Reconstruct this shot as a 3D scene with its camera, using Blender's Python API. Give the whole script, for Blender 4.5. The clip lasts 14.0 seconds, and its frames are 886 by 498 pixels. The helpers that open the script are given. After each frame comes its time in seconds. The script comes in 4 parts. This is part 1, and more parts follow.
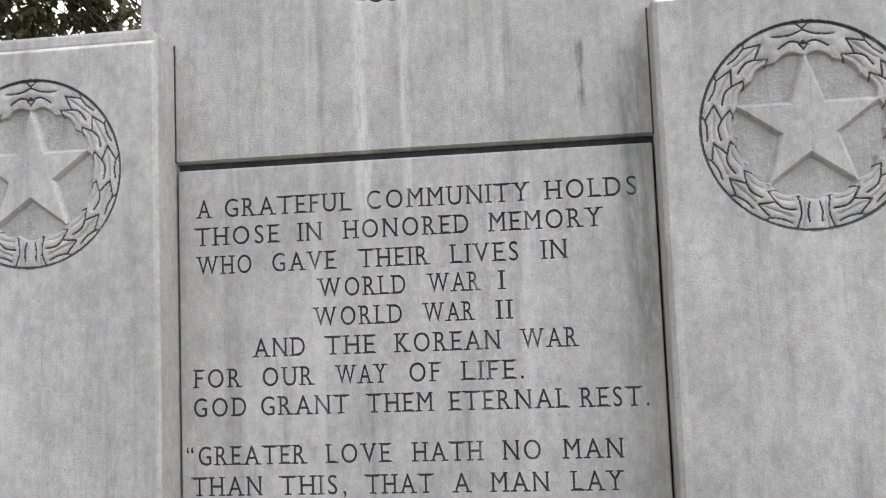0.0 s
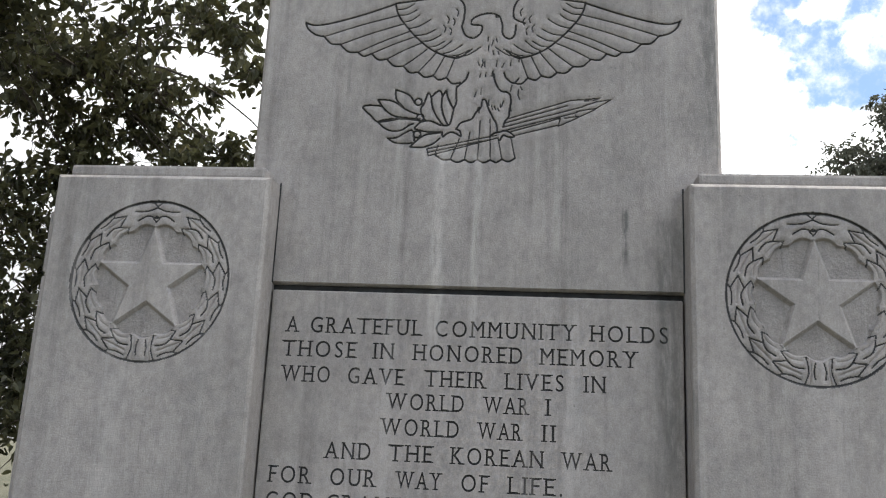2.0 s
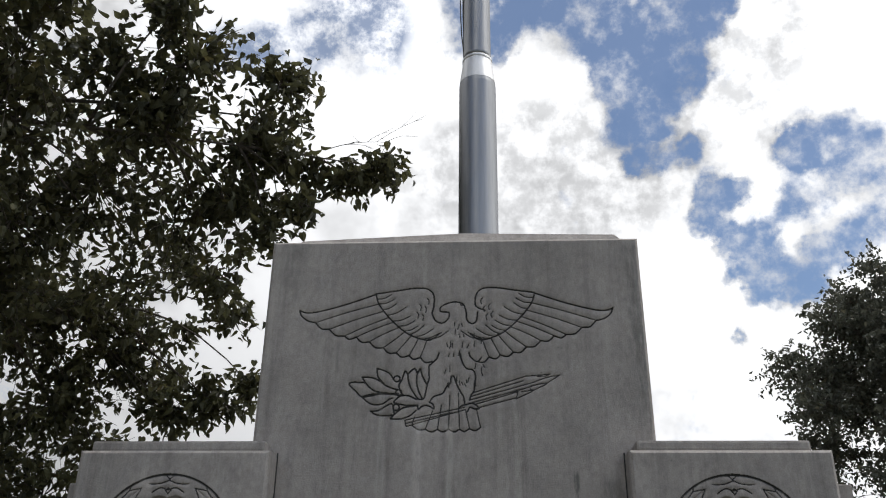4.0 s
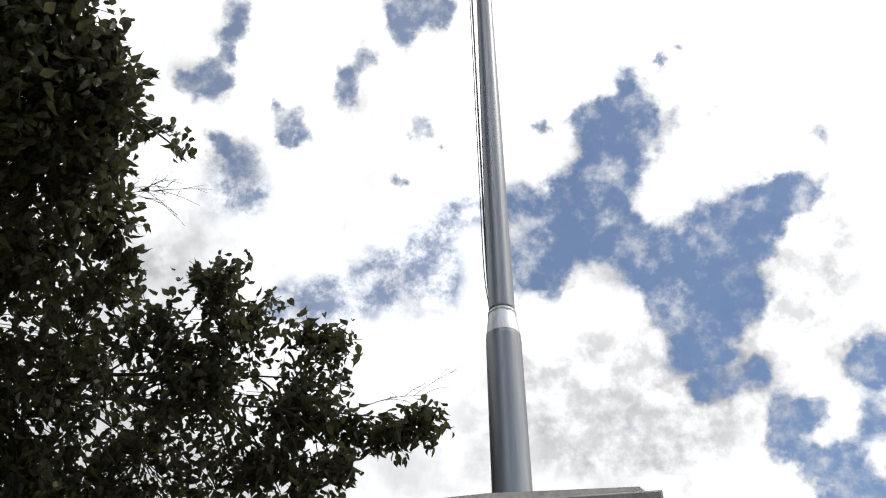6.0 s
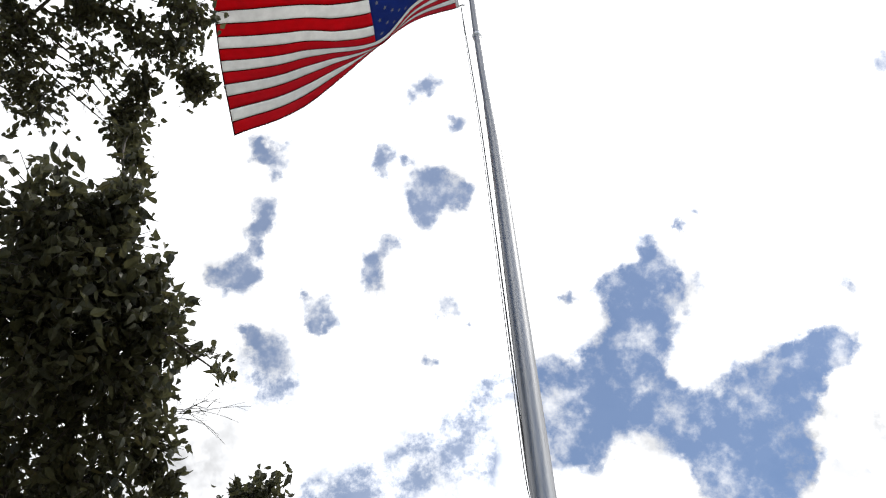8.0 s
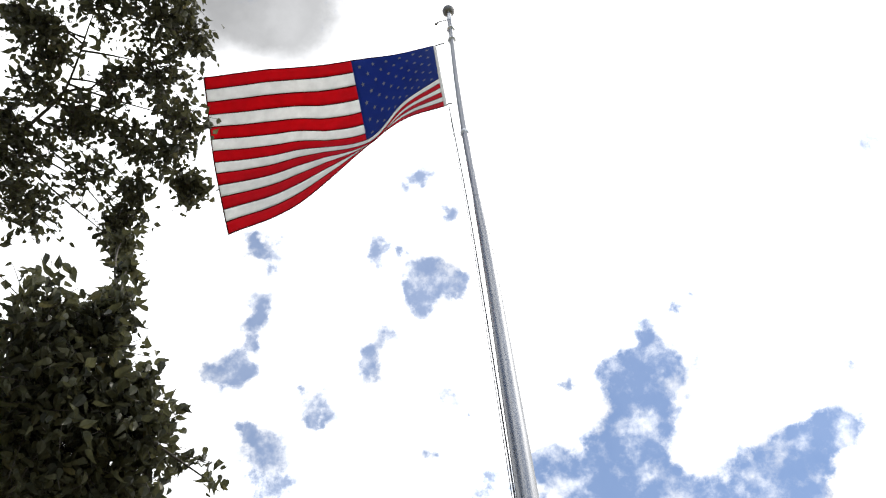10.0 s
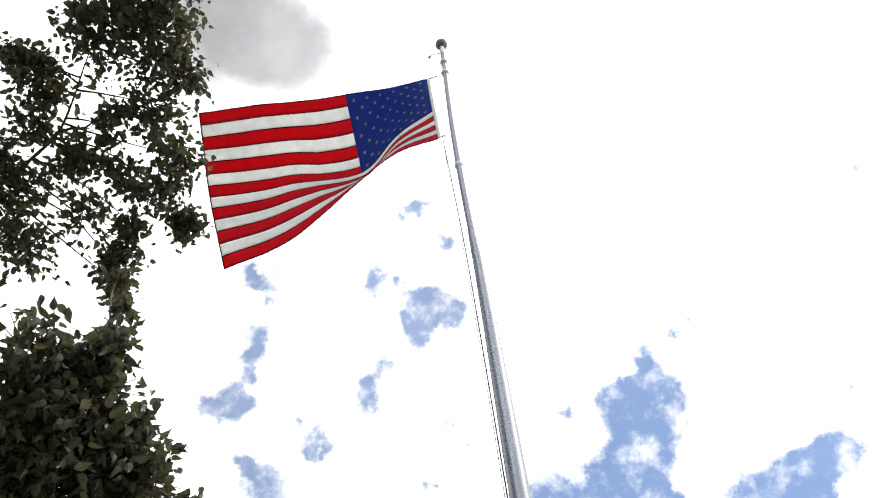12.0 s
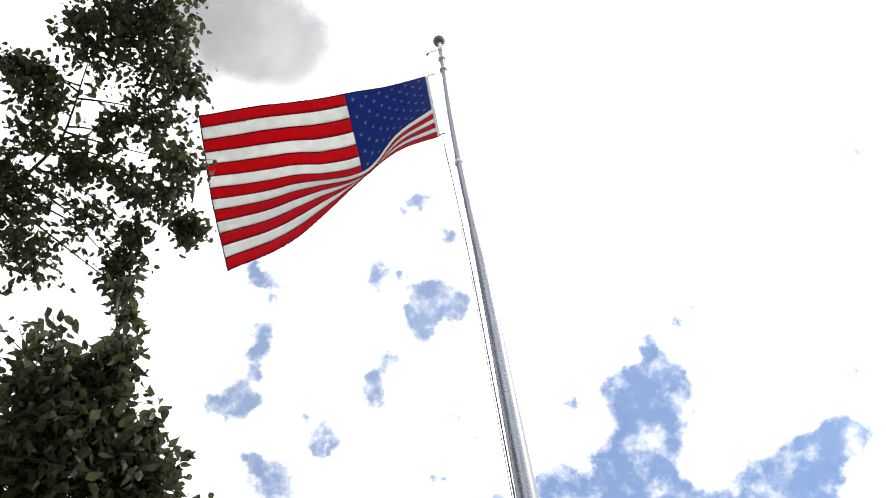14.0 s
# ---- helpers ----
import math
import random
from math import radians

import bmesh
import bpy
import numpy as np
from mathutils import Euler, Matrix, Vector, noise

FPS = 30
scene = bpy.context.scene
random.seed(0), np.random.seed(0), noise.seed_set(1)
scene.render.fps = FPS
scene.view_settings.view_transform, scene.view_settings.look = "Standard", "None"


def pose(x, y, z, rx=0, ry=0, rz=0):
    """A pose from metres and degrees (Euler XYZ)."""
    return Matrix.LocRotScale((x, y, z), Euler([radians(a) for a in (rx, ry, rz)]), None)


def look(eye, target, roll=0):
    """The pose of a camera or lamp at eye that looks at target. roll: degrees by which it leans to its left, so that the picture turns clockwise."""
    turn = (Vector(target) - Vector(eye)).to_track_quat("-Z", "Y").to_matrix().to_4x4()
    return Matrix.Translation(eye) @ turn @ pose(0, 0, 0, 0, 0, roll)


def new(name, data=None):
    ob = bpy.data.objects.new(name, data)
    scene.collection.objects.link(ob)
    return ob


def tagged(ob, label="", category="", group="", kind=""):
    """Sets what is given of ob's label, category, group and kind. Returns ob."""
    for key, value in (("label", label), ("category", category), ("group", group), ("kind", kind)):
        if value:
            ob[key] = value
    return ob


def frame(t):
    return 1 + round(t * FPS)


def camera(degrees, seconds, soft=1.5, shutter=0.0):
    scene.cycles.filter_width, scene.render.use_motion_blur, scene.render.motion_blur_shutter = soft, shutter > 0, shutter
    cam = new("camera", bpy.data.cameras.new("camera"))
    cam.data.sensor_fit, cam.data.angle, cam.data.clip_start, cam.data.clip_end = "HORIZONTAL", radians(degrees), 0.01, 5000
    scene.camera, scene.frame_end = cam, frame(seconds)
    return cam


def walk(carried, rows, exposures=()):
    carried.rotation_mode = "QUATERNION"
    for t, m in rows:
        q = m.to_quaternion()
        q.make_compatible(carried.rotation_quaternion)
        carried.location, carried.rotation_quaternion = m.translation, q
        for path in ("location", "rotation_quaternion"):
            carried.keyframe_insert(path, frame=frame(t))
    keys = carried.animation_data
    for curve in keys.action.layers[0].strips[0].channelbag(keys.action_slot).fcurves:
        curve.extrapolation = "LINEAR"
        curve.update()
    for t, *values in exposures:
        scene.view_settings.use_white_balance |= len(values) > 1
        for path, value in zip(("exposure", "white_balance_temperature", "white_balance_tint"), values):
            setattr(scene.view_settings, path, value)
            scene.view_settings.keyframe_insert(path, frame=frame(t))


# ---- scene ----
cam = camera(53.2, 14.0, soft=1.15)
PATH = [
    (0, (0.44, -2.694, 1.771), (0.192, -0.716, 1.938), -2.2),
    (0.5, (0.431, -2.671, 1.783), (0.232, -0.715, 2.149), -1.7),
    (1, (0.386, -2.705, 1.778), (0.171, -0.789, 2.308), -1.2),
    (1.5, (0.324, -2.857, 1.733), (0.123, -0.93, 2.229), 1.3),
    (2, (0.216, -3.177, 1.707), (0.012, -1.241, 2.166), 2.7),
    (2.5, (0.1, -3.52, 1.719), (0.001, -1.591, 2.238), 1.9),
    (3, (0.058, -3.715, 1.762), (-0.027, -1.833, 2.432), 0.3),
    (3.2, (0.071, -3.762, 1.771), (0.012, -1.896, 2.487), 0.4),
    (5.3, (0.382, -3.898, 1.817), (0.162, -2.304, 3.005), 1.0),
    (5.5, (0.401, -3.918, 1.818), (0.176, -2.363, 3.057), 0.8),
    (6, (0.421, -3.979, 1.822), (0.211, -2.499, 3.151), -0.1),
    (6.5, (0.426, -4.05, 1.827), (0.165, -2.642, 3.223), -0.4),
    (7, (0.424, -4.124, 1.833), (0.121, -2.828, 3.325), 0.9),
    (7.5, (0.425, -4.189, 1.838), (0.147, -2.971, 3.4), 0.3),
    (8, (0.441, -4.233, 1.839), (0.223, -3.054, 3.44), -2.1),
    (8.5, (0.464, -4.262, 1.84), (0.287, -3.132, 3.481), -3.3),
    (9, (0.487, -4.28, 1.84), (0.34, -3.213, 3.525), -4.5),
    (9.2, (0.492, -4.286, 1.84), (0.325, -3.233, 3.533), -3.7),
    (11.3, (0.517, -4.329, 1.842), (0.361, -3.344, 3.576), -5.6),
    (11.5, (0.522, -4.333, 1.842), (0.368, -3.352, 3.578), -5.6),
    (12, (0.534, -4.351, 1.841), (0.387, -3.386, 3.587), -6.0),
    (12.5, (0.531, -4.373, 1.838), (0.38, -3.403, 3.581), -6.0),
    (13, (0.543, -4.392, 1.835), (0.39, -3.426, 3.579), -6.0),
    (13.5, (0.559, -4.414, 1.832), (0.405, -3.444, 3.574), -6.7),
    (14, (0.56, -4.435, 1.83), (0.404, -3.459, 3.568), -6.9),
]
walk(cam, [(t, look(eye, target, roll)) for t, eye, target, roll in PATH],
     [(0.0, 1.12), (0.5, 1.4), (1.0, 1.15), (1.5, 0.87), (2.0, 0.25), (3.0, -0.55), (5.3, -0.8), (8.0, -0.45), (9.0, -0.25), (12.0, 0.0), (14.0, 0.0)])


# ---- world and sun ----
SUN_AZ, SUN_EL = 75.0, 62.0   # degrees clockwise from +y, and above the horizon


def bearing(az, el):
    a, e = radians(az), radians(el)
    return Vector((math.sin(a) * math.cos(e), math.cos(a) * math.cos(e), math.sin(e)))


# clear patches between the clouds: bearing, elevation and half-width in degrees
GAP_SMALL = ((-13.5, 63.2, 0.47), (-11.1, 63.8, 0.47), (-7.9, 61.1, 0.4), (-32.7, 58.1, 0.49), (-30.6, 58, 0.6), (-30, 56.5, 0.35), (-30.4, 54.7, 0.49), (-30.3, 53.2, 0.49), (-29.9, 52.2, 0.31), (-31.8, 50.2, 0.89), (-30.3, 50.8, 0.59), (-32.8, 49.7, 0.41), (-17.6, 58.8, 0.51), (-14.5, 58.8, 0.29), (-12.4, 57.2, 0.88), (-10.5, 56.8, 0.88), (-12.2, 55.6, 0.73), (-8, 56.8, 0.47), (-16.1, 53.8, 0.51), (-17.9, 52.3, 0.58), (-17.9, 51, 0.54), (-22.9, 48.7, 0.63), (-22.9, 47.6, 0.32), (-24.5, 49.7, 0.25), (-10.5, 49.2, 0.5), (-8, 48.2, 0.25), (-11.8, 45.9, 0.32), (-28.8, 46.5, 0.44), (-26.8, 45.8, 0.96), (1.4, 49.2, 0.28), (38.3, 53.6, 0.41))
GAP_HIGH = ((16.2, 52, 0.24), (14.1, 51.6, 0.31), (11, 50.7, 0.75), (8.5, 49.6, 0.9), (10.7, 49.1, 0.88), (6.1, 48.7, 0.83), (8.4, 47.6, 1.23), (5.6, 46.4, 0.96), (8.1, 45.7, 0.95), (11.5, 47.2, 0.8), (14, 47.8, 0.47), (17.3, 47.7, 0.26), (5.8, 43.9, 1.51), (2.2, 44.3, 0.96), (-1.2, 45.2, 0.77), (-3.1, 44.8, 0.63), (24.7, 44, 0.36), (17, 41.5, 0.93), (19.3, 41.1, 0.96), (14.3, 41.1, 1), (21.9, 41.4, 0.83), (17.3, 40.1, 0.97))
GAP_WIDE = ((-1.4, 42.9, 1.35), (-0.9, 40.5, 1.48), (1.8, 41.7, 1.4), (1, 39.4, 0.84), (6.6, 40.6, 1.35), (5.4, 42.6, 1.17), (8.8, 39.7, 1.39), (10.9, 38.8, 1.55), (12, 37.1, 1.59), (14.5, 38, 1.5), (16.3, 39.3, 1.17), (18.4, 40.1, 0.97), (20.7, 41.4, 0.84), (10.7, 35.5, 1.15), (13.1, 35.3, 1.37), (15.2, 36, 1.04), (10.5, 33.3, 0.88), (9.4, 36.9, 0.78), (12.5, 32.9, 0.8), (14.9, 31.3, 0.71))
GAP_LOW = ((15.2, 31.8, 0.77), (16.2, 28.7, 1.06), (14.9, 26.8, 0.76), (16.7, 25.4, 0.8), (18.5, 25.7, 1.02), (21, 27.4, 0.99), (22.5, 30.4, 0.88), (18.5, 24.1, 1.01), (16.9, 23.5, 0.6), (10.2, 33.8, 0.75), (11.7, 32, 1.15), (10.8, 31, 0.62), (14.2, 31.3, 0.93), (15.6, 27.9, 0.73), (17.5, 28.7, 0.85), (16.3, 26.2, 0.73), (21.6, 30.2, 0.99), (23.5, 30.8, 1.33), (25.7, 30.3, 1.46), (26.5, 28, 1.21), (24.1, 28.2, 1.08), (23.1, 24.9, 1.16), (25.8, 25, 1.17), (21.9, 23.7, 1.17), (19.8, 22.5, 1.08), (18, 22.4, 0.71), (20.9, 21.8, 0.94), (16.5, 19.7, 0.4))
GAP_VEILED = ((-17.7, 37.9, 1.22), (-19.7, 37.4, 0.93), (-15, 39.1, 1.16), (-12.5, 38.9, 1.3), (-10.6, 40.7, 1.38), (-8.6, 41, 1.23), (-7.8, 39.2, 1.01), (-7, 43.7, 0.87), (-5.1, 44.2, 0.65), (-21.7, 37.2, 0.64), (-26.2, 43.9, 1.21), (-25.2, 44.1, 0.79), (-27.2, 45.4, 0.57))
GREY_HIGH = ((-46.9, 72.6, 2.04), (-40.3, 72.8, 1.8), (-46.8, 69.9, 1.57), (-40.8, 70.3, 1.59), (-37.6, 74.2, 1.25), (-35, 71.8, 1.05), (-53, 70.6, 1), (-46.9, 66.2, 0.74), (-45.5, 64.3, 1.01), (-44, 62.1, 0.88), (-39.6, 62, 0.62), (-52.8, 75.5, 2.52), (-43.8, 76.8, 1.7), (-59.7, 73.5, 1.64))
GREY_CLOUD = ((4.3, 30.4, 3.3), (-31.1, 38.1, 2.2), (19.4, 35.8, 2.9), (17.2, 33.5, 2.6), (22.0, 37.8, 2.2), (7.5, 30.3, 2.9), (11.4, 29.3, 2.2), (-3.8, 30.4, 2.2), (1.1, 32.8, 1.8))


def build_world():
    world = bpy.data.worlds.new("sky")
    scene.world = world
    world.use_nodes = True
    nt = world.node_tree
    nt.nodes.clear()
    N, L = nt.nodes.new, nt.links.new

    def math_node(op, a, b=None, clamp=False):
        n = N("ShaderNodeMath")
        n.operation, n.use_clamp = op, clamp
        for i, v in enumerate((a, b)):
            if v is None:
                continue
            if isinstance(v, (int, float)):
                n.inputs[i].default_value = v
            else:
                L(v, n.inputs[i])
        return n.outputs[0]

    def ramp(v, lo, hi, to0=0.0, to1=1.0):
        n = N("ShaderNodeMapRange")
        n.interpolation_type = "SMOOTHSTEP"
        L(v, n.inputs[0])
        for i, k in ((1, lo), (2, hi), (3, to0), (4, to1)):
            n.inputs[i].default_value = k
        return n.outputs[0]

    co = N("ShaderNodeTexCoord").outputs["Generated"]

    def noise_tex(scale, detail, rough=0.55):
        n = N("ShaderNodeTexNoise")
        n.inputs["Scale"].default_value, n.inputs["Detail"].default_value = scale, detail
        n.inputs["Roughness"].default_value = rough
        L(co, n.inputs["Vector"])
        return n

    def warp(scale, amount):
        n = noise_tex(scale, 6, 0.6)
        s = N("ShaderNodeVectorMath")
        s.operation = "SUBTRACT"
        L(n.outputs["Color"], s.inputs[0])
        s.inputs[1].default_value = (0.5, 0.5, 0.5)
        k = N("ShaderNodeVectorMath")
        k.operation = "SCALE"
        L(s.outputs[0], k.inputs[0])
        k.inputs["Scale"].default_value = amount
        a = N("ShaderNodeVectorMath")
        a.operation = "ADD"
        L(co, a.inputs[0]), L(k.outputs[0], a.inputs[1])
        return a.outputs[0]

    wide, fine, slow = warp(13, 0.12), warp(30, 0.050), warp(6, 0.11)

    def patches(rows, vec, grow, weight=1.0):
        best = None
        for az, el, r in rows:
            d = N("ShaderNodeVectorMath")
            d.operation = "DISTANCE"
            L(vec, d.inputs[0])
            d.inputs[1].default_value = bearing(az, el)
            k = radians(r) * grow
            v = ramp(d.outputs["Value"], k * 1.7, 0.0)
            best = v if best is None else math_node("ADD", best, v)
        return math_node("MINIMUM", math_node("MULTIPLY", best, weight), 1.0)

    field = math_node("MAXIMUM", patches(GAP_HIGH + GAP_WIDE, fine, 1.52), patches(GAP_LOW, fine, 1.26))
    ragged = math_node("SUBTRACT", noise_tex(17, 14, 0.62).outputs[0], 0.5)
    wisp = math_node("SUBTRACT", noise_tex(44, 10, 0.62).outputs[0], 0.5)
    frayed = math_node("ADD", math_node("MULTIPLY", ragged, 2.0), math_node("MULTIPLY", wisp, 1.6))
    clear_wide = ramp(math_node("ADD", field, frayed), 0.24, 1.16, 0.0, 0.95)
    small_field = patches(GAP_SMALL, fine, 1.75)
    small = math_node("ADD", small_field, math_node("MULTIPLY", wisp, 1.9))
    clear_view = math_node("MAXIMUM", clear_wide, ramp(small, 0.24, 1.12, 0.0, 0.86))
    # thin veils of cloud: streaked over some gaps and round the others
    streak = ramp(noise_tex(30, 12, 0.7).outputs[0], 0.36, 0.62, 0.15, 0.85)
    veil = math_node("MULTIPLY", patches(GAP_VEILED, fine, 1.6), streak)
    halo = math_node("MULTIPLY", patches(GAP_WIDE, wide, 1.7), ramp(noise_tex(21, 12, 0.66).outputs[0], 0.50, 0.70, 0.0, 0.4))
    clear_view = math_node("MAXIMUM", clear_view, math_node("MAXIMUM", veil, halo))
    # behind and beside, a broken cloud cover of the same kind
    sep = N("ShaderNodeSeparateXYZ")
    L(co, sep.inputs[0])
    back = ramp(sep.outputs[1], 0.05, -0.25)
    clear_back = math_node("MULTIPLY", ramp(noise_tex(3.2, 8).outputs[0], 0.44, 0.56), back)
    clear = math_node("MAXIMUM", clear_view, clear_back)
    # clouds: bright towards the sun, with grey undersides
    sun = N("ShaderNodeVectorMath")
    sun.operation = "DOT_PRODUCT"
    L(co, sun.inputs[0])
    sun.inputs[1].default_value = bearing(SUN_AZ, SUN_EL)
    glow = ramp(sun.outputs["Value"], -0.2, 1.0, CLOUD_FAR, CLOUD_NEAR)
    puff = ramp(noise_tex(26, 10, 0.62).outputs[0], 0.38, 0.62, 0.12, 0.46)
    grey = math_node("MAXIMUM", math_node("MULTIPLY", patches(GREY_CLOUD, wide, 1.5), puff), 0.0)
    body = ramp(noise_tex(8, 10, 0.62).outputs[0], 0.34, 0.56, 0.82, 1.15)
    # cloud thins and dims towards its torn edges
    edge = math_node("MINIMUM", math_node("MULTIPLY", math_node("MAXIMUM", field, small_field), 1.5), 1.0)
    body = math_node("MULTIPLY", body, math_node("SUBTRACT", 1.0, math_node("MULTIPLY", edge, 0.36)))
    body = math_node("MULTIPLY", body, math_node("SUBTRACT", 1.0, grey))
    level = math_node("MULTIPLY", body, glow)
    # one thick grey cloud high up
    billow = math_node("MULTIPLY", math_node("SUBTRACT", noise_tex(7, 6, 0.55).outputs[0], 0.5), 0.7)
    thick = ramp(math_node("ADD", patches(GREY_HIGH, slow, 2.7, 0.2), billow), 0.05, 1.0, 0.0, 0.97)
    deep = ramp(noise_tex(5, 6).outputs[0], 0.35, 0.65, 0.42, 0.66)
    level = math_node("ADD", math_node("MULTIPLY", level, math_node("SUBTRACT", 1.0, thick)), math_node("MULTIPLY", deep, thick))
    cloud = N("ShaderNodeBackground")
    cloud.inputs[0].default_value = (0.97, 0.98, 1.0, 1)
    L(level, cloud.inputs[1])
    sky = N("ShaderNodeTexSky")
    sky.sky_type, sky.sun_disc = "NISHITA", False
    sky.sun_elevation, sky.sun_rotation = radians(SUN_EL), radians(SUN_AZ)
    sky.dust_density, sky.air_density, sky.ozone_density = 0.4, 1.0, 3.0
    blue = N("ShaderNodeBackground")
    L(sky.outputs[0], blue.inputs[0])
    blue.inputs[1].default_value = SKY_STRENGTH
    mix = N("ShaderNodeMixShader")
    L(clear, mix.inputs[0]), L(cloud.outputs[0], mix.inputs[1]), L(blue.outputs[0], mix.inputs[2])
    out = N("ShaderNodeOutputWorld")
    L(mix.outputs[0], out.inputs[0])


CLOUD_FAR, CLOUD_NEAR, SKY_STRENGTH = 0.62, 2.5, 0.18
build_world()
lamp = bpy.data.lights.new("sun", "SUN")
lamp.energy, lamp.angle, lamp.color = 2.5, radians(3.0), (1.0, 0.95, 0.87)
sun_ob = new("sun", lamp)
sun_ob.matrix_world = look(bearing(SUN_AZ, SUN_EL) * 60, (0, 0, 0))


# ---- materials ----
def material(name, rough=0.7, metal=0.0):
    m = bpy.data.materials.new(name)
    m.use_nodes = True
    b = m.node_tree.nodes["Principled BSDF"]
    b.inputs["Roughness"].default_value, b.inputs["Metallic"].default_value = rough, metal
    return m, m.node_tree, b


def tex(nt, kind, scale, stretch=(1, 1, 1), detail=6, rough=0.6):
    co, mp, n = nt.nodes.new("ShaderNodeTexCoord"), nt.nodes.new("ShaderNodeMapping"), nt.nodes.new(kind)
    nt.links.new(co.outputs["Object"], mp.inputs[0])
    mp.inputs["Scale"].default_value = stretch
    nt.links.new(mp.outputs[0], n.inputs["Vector"])
    n.inputs["Scale"].default_value = scale
    if kind == "ShaderNodeTexNoise":
        n.inputs["Detail"].default_value, n.inputs["Roughness"].default_value = detail, rough
    return n.outputs[0]


def ramp_of(nt, v, stops):
    r = nt.nodes.new("ShaderNodeValToRGB")
    nt.links.new(v, r.inputs[0])
    while len(r.color_ramp.elements) < len(stops):
        r.color_ramp.elements.new(0.5)
    for e, (p, c) in zip(r.color_ramp.elements, stops):
        e.position, e.color = p, (*c, 1) if isinstance(c, tuple) else (c, c, c, 1)
    return r.outputs[0]


def blend(nt, a, b, fac=1.0, kind="MULTIPLY"):
    n = nt.nodes.new("ShaderNodeMix")
    n.data_type, n.blend_type = "RGBA", kind
    for sock, v in ((n.inputs[0], fac), (n.inputs[6], a), (n.inputs[7], b)):
        if isinstance(v, (int, float)):
            sock.default_value = v
        elif isinstance(v, tuple):
            sock.default_value = (*v, 1)
        else:
            nt.links.new(v, sock)
    return n.outputs[2]


def bump(nt, b, height, strength, distance):
    n = nt.nodes.new("ShaderNodeBump")
    n.inputs["Strength"].default_value, n.inputs["Distance"].default_value = strength, distance
    nt.links.new(height, n.inputs["Height"])
    nt.links.new(n.outputs[0], b.inputs["Normal"])


PALE, DARK = (0.55, 0.512, 0.48), (0.15, 0.145, 0.135)
STAINS = (
    (-0.14, 0.035, 1.95, 2.86, 0.85, PALE), (0.0, 0.022, 2.0, 2.84, 0.6, PALE), (-0.13, 0.02, 3.45, 3.72, 0.5, PALE), (0.30, 0.02, 2.35, 2.9, 0.35, PALE),
    (0.545, 0.016, 2.38, 2.63, 1.5, DARK), (0.70, 0.085, 1.45, 2.60, 0.7, DARK), (0.865, 0.06, 2.6, 3.72, 0.7, DARK), (-0.52, 0.012, 3.02, 3.22, 0.45, DARK),
    (-0.70, 0.03, 2.3, 2.8, 0.3, DARK), (-0.76, 0.09, 3.35, 3.76, 0.45, DARK), (-0.33, 0.03, 3.4, 3.76, 0.4, DARK), (0.38, 0.05, 3.45, 3.76, 0.35, DARK), (0.05, 0.12, 3.62, 3.76, 0.3, DARK), (1.45, 0.09, 1.2, 1.95, 0.35, DARK), (-0.95, 0.05, 1.5, 1.98, 0.3, DARK), (1.22, 0.05, 1.35, 1.98, 0.3, PALE), (-1.25, 0.06, 1.2, 1.97, 0.3, PALE),
)


def run_mark(nt, x, wide, z0, z1, strength):
    """Mask of a ragged mark that water has left running down the face between z1 and z0."""
    co, sep = nt.nodes.new("ShaderNodeTexCoord"), nt.nodes.new("ShaderNodeSeparateXYZ")
    nt.links.new(co.outputs["Object"], sep.inputs[0])

    def calc(op, a, b=0.0):
        n = nt.nodes.new("ShaderNodeMath")
        n.operation = op
        for i, v in enumerate((a, b)):
            if isinstance(v, (int, float)):
                n.inputs[i].default_value = v
            else:
                nt.links.new(v, n.inputs[i])
        return n.outputs[0]

    def step(v, lo, hi):
        n = nt.nodes.new("ShaderNodeMapRange")
        n.interpolation_type = "SMOOTHSTEP"
        nt.links.new(v, n.inputs[0])
        n.inputs[1].default_value, n.inputs[2].default_value = lo, hi
        return n.outputs[0]

    wob = calc("MULTIPLY", calc("SUBTRACT", tex(nt, "ShaderNodeTexNoise", 6.0, (1, 1, 0.4), 6), 0.5), wide * 2.2)
    off = calc("ABSOLUTE", calc("ADD", calc("SUBTRACT", sep.outputs[0], x), wob))
    m = calc("MULTIPLY", step(off, wide, wide * 0.2), calc("MULTIPLY", step(sep.outputs[2], z0, z0 + 0.35 * (z1 - z0)), step(sep.outputs[2], z1 + 0.01, z1 - 0.03)))
    rough = step(tex(nt, "ShaderNodeTexNoise", 30.0, (1.5, 1.5, 0.3), 8, 0.7), 0.34, 0.62)
    return calc("MULTIPLY", calc("MULTIPLY", m, rough), strength)


